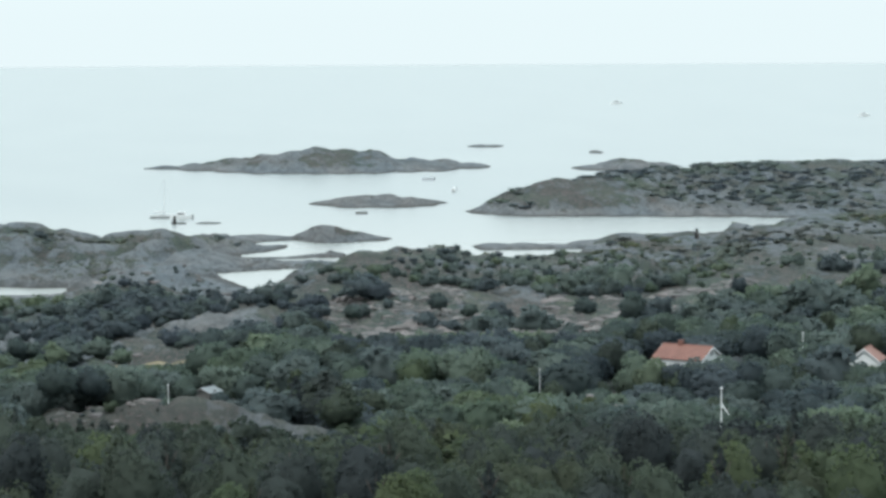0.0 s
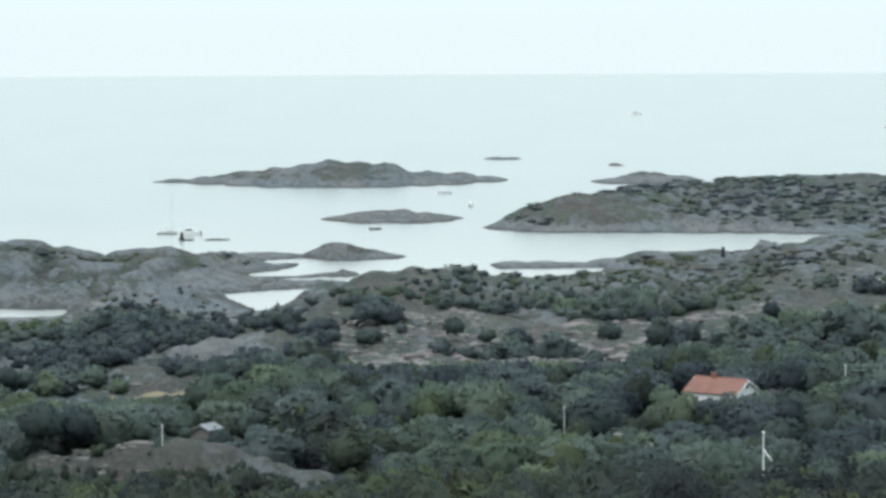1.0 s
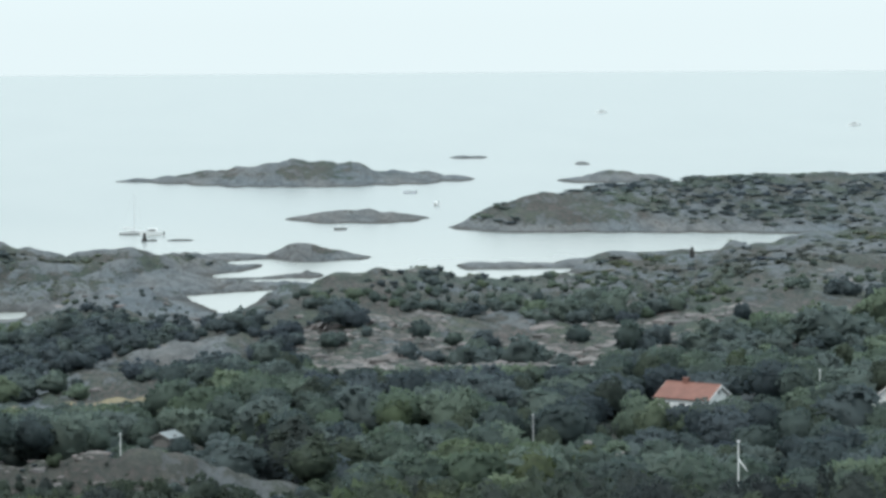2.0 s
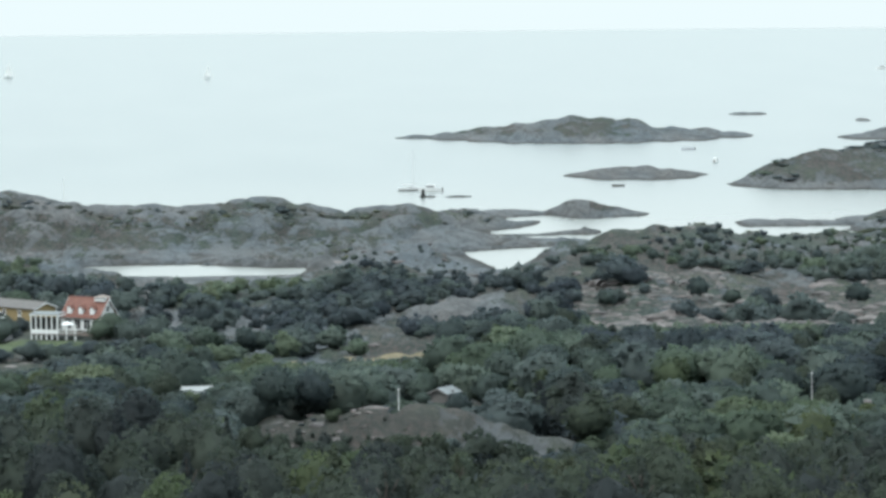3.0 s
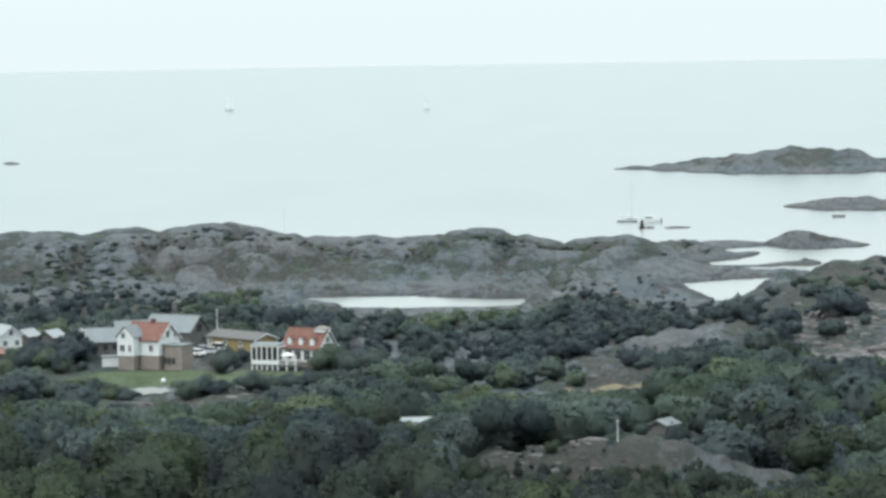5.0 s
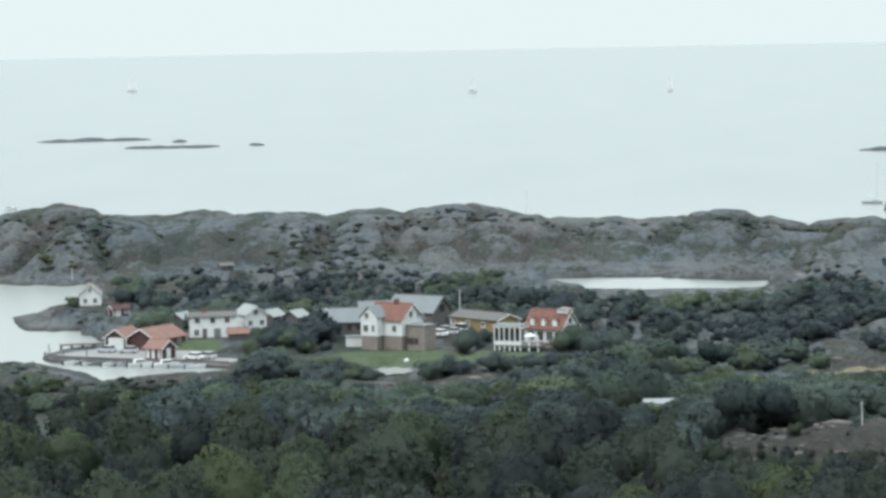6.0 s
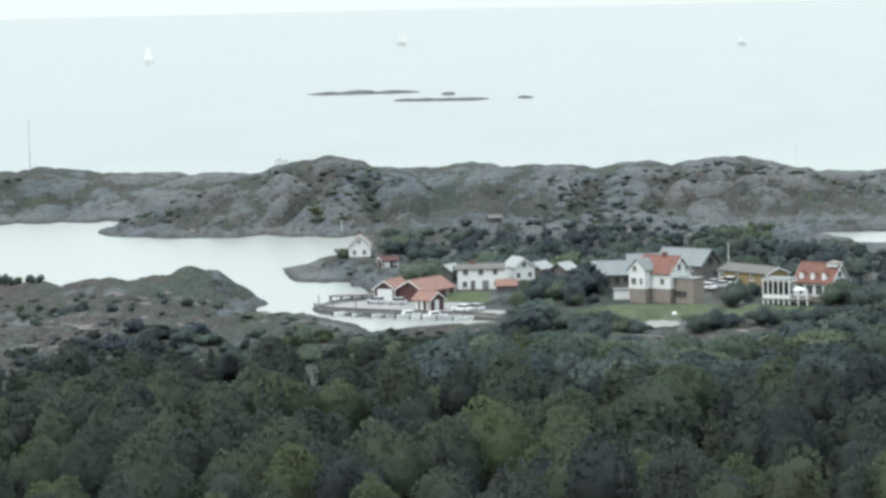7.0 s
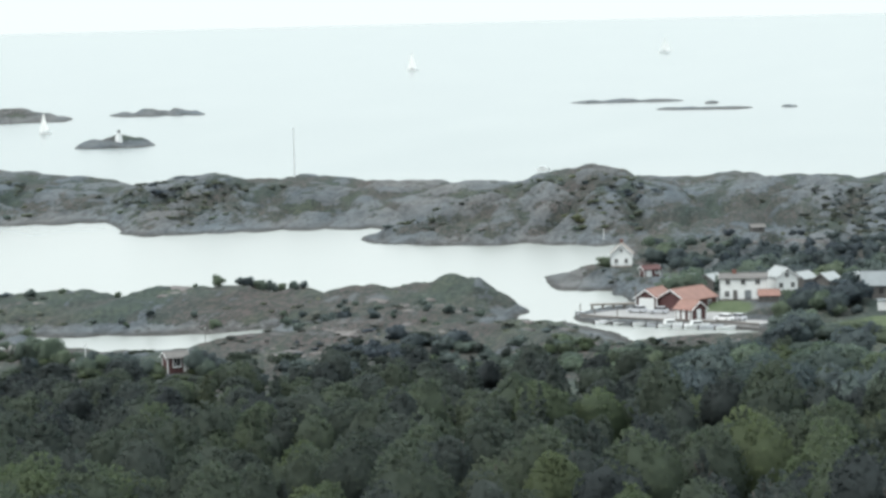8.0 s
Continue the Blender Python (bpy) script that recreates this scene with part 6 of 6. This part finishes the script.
def sailboat(x, y, yaw, length, label, sails, group="", mast=None):
    e = empty("sailboat", pose(x, y, 0, 0, 0, yaw), label, "boat", group)
    b = bmesh.new()
    hull(b, length, length * 0.3, length * 0.11, 0.5)
    part("hull", b, WHITE, e)
    b = bmesh.new()
    box(b, -length * 0.15, length * 0.2, -length * 0.08, length * 0.08, length * 0.08, length * 0.15)
    roof = part("coachroof", b, WHITE, e)
    b = bmesh.new()
    box(b, -length * 0.11, length * 0.15, -length * 0.083, length * 0.083, length * 0.11, length * 0.135)
    part("cabin_windows", b, DARK, roof, "dark strip of cabin windows")
    top = mast or length * 1.35
    b = bmesh.new()
    rod(b, (length * 0.08, 0, 0.2), (length * 0.08, 0, top), 0.11, 0.06)
    part("mast", b, METAL, e)
    b = bmesh.new()
    rod(b, (length * 0.08, 0, length * 0.22), (-length * 0.36, 0, length * 0.22), 0.09)
    m = part("boom", b, METAL, e)
    for s, k in ((length * 0.47, 0.98), (-length * 0.48, 0.98)):
        b = bmesh.new()
        rod(b, (s, 0, length * 0.12), (length * 0.08, 0, top * k), 0.025, None, 4)
        part("stay", b, METAL, e)
    if sails:
        for name, pts in (("mainsail", [(length * 0.07, 0, length * 0.24), (-length * 0.36, 0.25, length * 0.24), (length * 0.07, 0, top * 0.97)]),
                          ("foresail", [(length * 0.46, 0, length * 0.16), (length * 0.02, 0.5, length * 0.18), (length * 0.09, 0, top * 0.9)])):
            b = bmesh.new()
            n = 6
            a, c, d = map(Vector, pts)
            rows = []
            for i in range(n + 1):
                t = i / n
                p, q = a.lerp(d, t), c.lerp(d, t)
                rows.append([b.verts.new(p.lerp(q, u) + Vector((0, length * 0.06 * math.sin(u * 3.14) * (1 - t), 0))) for u in (0, 0.5, 1)])
            for r, s in zip(rows, rows[1:]):
                for k in (0, 1):
                    b.faces.new((r[k], r[k + 1], s[k + 1], s[k]))
            part(name, b, SAIL, e)
    else:
        b = bmesh.new()
        rod(b, (length * 0.05, 0, length * 0.25), (-length * 0.34, 0, length * 0.25), 0.2, 0.14)
        part("furled_sail", b, WHITE, m)
        b = bmesh.new()
        hull(b, length * 1.006, length * 0.306, length * 0.035, 0.5)
        part("waterline_band", b, GREY, e, "dark band along the waterline")
    return e


def car(x, y, z, yaw, mat, label, tall=1.0):
    e = empty("car", pose(x, y, z, 0, 0, yaw), label, "car", "parked cars")
    b = bmesh.new()
    prism(b, [(-2.1, 0.3), (2.1, 0.3), (2.15, 0.65), (1.9, 0.85), (1.0, 0.95), (-1.9, 0.98), (-2.15, 0.8)], -0.85, 0.85)
    bmesh.ops.transform(b, matrix=pose(0, 0, 0, 0, 0, -90), verts=b.verts)
    body = part("body", b, mat, e)
    b = bmesh.new()
    prism(b, [(-1.9, 0.96), (1.0, 0.94), (0.45, 1.42 * tall), (-1.45, 1.45 * tall)], -0.72, 0.72)
    bmesh.ops.transform(b, matrix=pose(0, 0, 0, 0, 0, -90), verts=b.verts)
    part("cabin", b, DARK, e, "dark car windows")
    b = bmesh.new()
    box(b, -1.42, 0.42, -0.7, 0.7, 1.44 * tall, 1.52 * tall)
    part("roof", b, mat, body)
    for u in (-1.3, 1.3):
        for s in (-0.82, 0.82):
            b = bmesh.new()
            rod(b, (u, s - 0.1, 0.31), (u, s + 0.1, 0.31), 0.31, None, 14)
            w = part("wheel", b, RUBBER, e)
            b = bmesh.new()
            rod(b, (u, s - 0.115, 0.31), (u, s + 0.115, 0.31), 0.17, None, 10)
            part("rim", b, METAL, w)
    for s in (-0.6, 0.6):
        b = bmesh.new()
        box(b, 2.08, 2.17, s - 0.15, s + 0.15, 0.6, 0.75)
        part("headlight", b, METAL, body)


def flagpole(x, y, top, label, pennant=True, r=0.07, mat=None):
    """A pole standing on the ground whose head is at the given height above the sea."""
    z = at(x, y)
    tall = max(2.0, top - z)
    e = empty("flagpole", pose(x, y, z), label, "flagpole", "poles")
    b = bmesh.new()
    rod(b, (0, 0, -0.3), (0, 0, tall), r, r * 0.6)
    part("pole", b, mat or WHITE, e)
    b = bmesh.new()
    bmesh.ops.create_uvsphere(b, u_segments=10, v_segments=6, radius=r * 1.6, matrix=Matrix.Translation((0, 0, tall)))
    part("finial", b, METAL, e)
    if pennant:
        b = bmesh.new()
        rows = [[b.verts.new((0.1 + 0.22 * i, 0.12 * math.sin(i * 1.3), tall * 0.86 - 0.34 * i - d * (0.5 - 0.06 * i))) for d in (0, 1)] for i in range(6)]
        for a, c in zip(rows, rows[1:]):
            b.faces.new((a[0], c[0], c[1], a[1]))
        part("pennant", b, WHITE, e, "limp pale pennant")


def build_harbour():
    for i, (x, y, yaw, l, cabin) in enumerate(((-94.5, 665.3, 24, 5.2, False), (-91.6, 664.2, 20, 4.6, False), (-88.6, 662.9, 28, 5.6, True), (-85.6, 661.7, 18, 4.8, False),
                                               (-82.6, 660.6, 24, 5.8, True), (-79.4, 659.4, 15, 5.2, False), (-76.2, 658.3, 26, 4.6, False), (-103.5, 669.3, 30, 5.0, False), (-99.5, 667.6, 24, 4.4, False), (-110.5, 687.5, 10, 4.5, False), (-113.5, 745.5, 5, 4.8, False))):
        motorboat(x, y, yaw, l, "small white cabin motorboat moored at the quay" if cabin else "small pale open motorboat moored at the quay", cabin, "moored boats", mat=(WHITE, CARS, WHITE, CARW)[i % 4])
    car(-93.2, 679, 1.16, 172, CARS, "silver estate car parked by the boathouse")
    car(-98.2, 681, 1.16, 160, CARS, "grey car parked by the boathouse")
    car(-77.2, 664.2, 1.18, 150, CARW, "white car parked on the quay")
    car(-74.6, 665.2, 1.18, 150, CARS, "silver car parked on the quay")
    for x, y, yaw, m, w in ((-25.4, 674, 140, CARW, "white car parked behind the stone terrace"), (-22.6, 676, 150, CARS, "silver car parked behind the stone terrace"),
                            (-24.5, 680, 150, CARS, "grey car parked behind the stone terrace"), (-21.0, 681, 140, CARW, "white van parked near the ochre storehouse")):
        car(x, y, at(x, y), yaw, m, w, 1.25 if "van" in w else 1.0)
    flagpole(-21.2, 690.7, 12.5, "tall white flagpole beside the ochre storehouse", False, 0.12)
    flagpole(116.2, 384.8, 22.4, "white flagpole with a limp pennant among trees", True, 0.13)
    flagpole(42.9, 443.9, 18.2, "short white pole standing by bare rock", False, 0.1)
    flagpole(102.8, 443.2, 19.2, "thin grey pole rising from the wood", False, 0.09, METAL)
    flagpole(161.5, 489.0, 19.2, "thin white pole rising from the wood", False, 0.10)
    flagpole(-188.2, 569.7, 7.4, "thin white pole above the near wood", False, 0.11)
    flagpole(-177.5, 614.9, 5.4, "thin dark pole by the inlet", False, 0.09, GREY)
    flagpole(-133.9, 866, 4.4, "white pole on the far shore", False, 0.1)
    flagpole(-263.4, 1026.7, 25.5, "tall thin mast on the outer land", False, 0.2, METAL)
    flagpole(220.9, 768.9, 17.2, "thin grey pole on the eastern heath", False, 0.07, STONE)
    flagpole(-8.9, 1010, 14.6, "thin pale mast beyond the outer ridge", False, 0.12)
    flagpole(-24.9, 344.1, 19.2, "white pole head rising among the near trees", False, 0.11)
    b = bmesh.new()
    rod(b, (0, 0, -0.4), (0, 0, 2.1), 0.75, 0.65, 12)
    rod(b, (0, 0, 2.1), (0, 0, 3.2), 0.5, 0.4, 10)
    o = tagged(mesh_object("beacon", b, RUBBER), "squat dark stone beacon on the heath ridge", "beacon")
    o.matrix_world = pose(262.6, 918.2, at(262.6, 918.2))
    b = bmesh.new()
    bmesh.ops.create_icosphere(b, subdivisions=2, radius=0.55)
    o = tagged(mesh_object("float", b, WHITE), "round white float standing on the lawn", "float")
    o.matrix_world = pose(-30.8, 640.0, at(-30.8, 640.0) + 0.5)
    for x, y, s, h in ((118, 452, 1.3, 2.6), (116, 463, 1.0, 3.0)):
        b = bmesh.new()
        box(b, -s / 2, s / 2, -s / 2, s / 2, -3.5, h)
        bmesh.ops.bevel(b, geom=b.edges[:], offset=0.12, segments=1, affect="EDGES")
        o = tagged(mesh_object("stone_pillar", b, GRANITE), "pale weathered stone pillar among the trees", "pillar", "stone pillars")
        o.matrix_world = pose(x, y, at(x, y) + 3.0, 0, 0, 20)


def build_sea_traffic():
    sailboat(116.2, 1146, -5, 9.5, "white sailing yacht with bare mast in the bay", False, "boats on the sea", 15.0)
    motorboat(122.5, 1139, 170, 8.5, "white cabin cruiser beside the yacht", True, "boats on the sea")
    motorboat(258.8, 1292.7, 70, 6.5, "white cabin boat off the long island", True, "boats on the sea")
    motorboat(266.2, 1391.6, 165, 6.0, "small open boat near the long island", False, "boats on the sea", mat=CARS)
    motorboat(193.5, 1149.9, 175, 4.5, "small dark motorboat leaving a pale wake", False, "boats on the sea", mat=GREY)
    motorboat(-208, 1194, 178, 5.0, "low white motorboat beyond the outer land", True, "boats on the sea")
    for x, y, l, yaw in ((-381, 2848, 11, 30), (-531, 2456, 11, 150), (-67, 2640, 10, 35), (95, 2564, 8, 40), (-521, 1524, 8.5, 150)):
        sailboat(x, y, yaw, l, "sailing yacht under full white sail at sea", True, "sailing yachts at sea")
    motorboat(659, 2582, 170, 9, "distant pale motorboat at sea", True, "boats on the sea")
    motorboat(751, 2197, 170, 8, "distant pale motorboat at sea", True, "boats on the sea")
    b = bmesh.new()
    rod(b, (0, 0, -1), (0, 0, 0.5), 1.3, 1.1, 12)
    rod(b, (0, 0, 0.5), (0, 0, 2.2), 0.7, 0.5, 10)
    rod(b, (0, 0, 2.2), (0, 0, 2.8), 0.75, 0.2, 8)
    o = tagged(mesh_object("sea_mark", b, RUBBER), "dark conical sea mark on a rock", "sea mark")
    o.matrix_world = pose(116.7, 1109, 0.2)
    for x, y, l in ((119.5, 1110, 1.8), (129.2, 1108.5, 4.6)):
        b = bmesh.new()
        bmesh.ops.create_icosphere(b, subdivisions=3, radius=1)
        for v in b.verts:
            k = 1 + 0.3 * noise.noise(v.co * 2.3 + Vector((x, 0, 0)))
            v.co = Vector((v.co.x * l * k, v.co.y * 3.0 * k, v.co.z * 0.45 * k))
        o = tagged(mesh_object("rock", b, RUBBER, smooth=True), "flat dark rock awash in the bay", "rock", "rocks awash")
        o.matrix_world = pose(x, y, 0.0)
    x, y = -440.5, 1393.0
    e = empty("lighthouse", pose(x, y, float(island_height(np.array([x]), np.array([y]), FAR_ISLES[8:11])[0])), "small white lighthouse on a granite islet", "lighthouse")
    b = bmesh.new()
    rod(b, (0, 0, -1.5), (0, 0, 2.2), 1.75, 1.6, 16)
    rod(b, (0, 0, 2.2), (0, 0, 3.6), 1.15, 1.0, 16)
    part("tower", b, WHITE, e)
    b = bmesh.new()
    rod(b, (0, 0, 3.6), (0, 0, 3.75), 1.2, 1.2, 16)
    part("gallery", b, WHITE, e)
    b = bmesh.new()
    rod(b, (0, 0, 3.8), (0, 0, 4.7), 0.65, 0.65, 12)
    g = part("lantern", b, DARK, e)
    b = bmesh.new()
    bmesh.ops.create_cone(b, cap_ends=True, segments=12, radius1=0.85, radius2=0.1, depth=0.6, matrix=Matrix.Translation((0, 0, 5.0)))
    part("lantern_roof", b, GREY, g)


build_quay()
build_harbour()
build_sea_traffic()
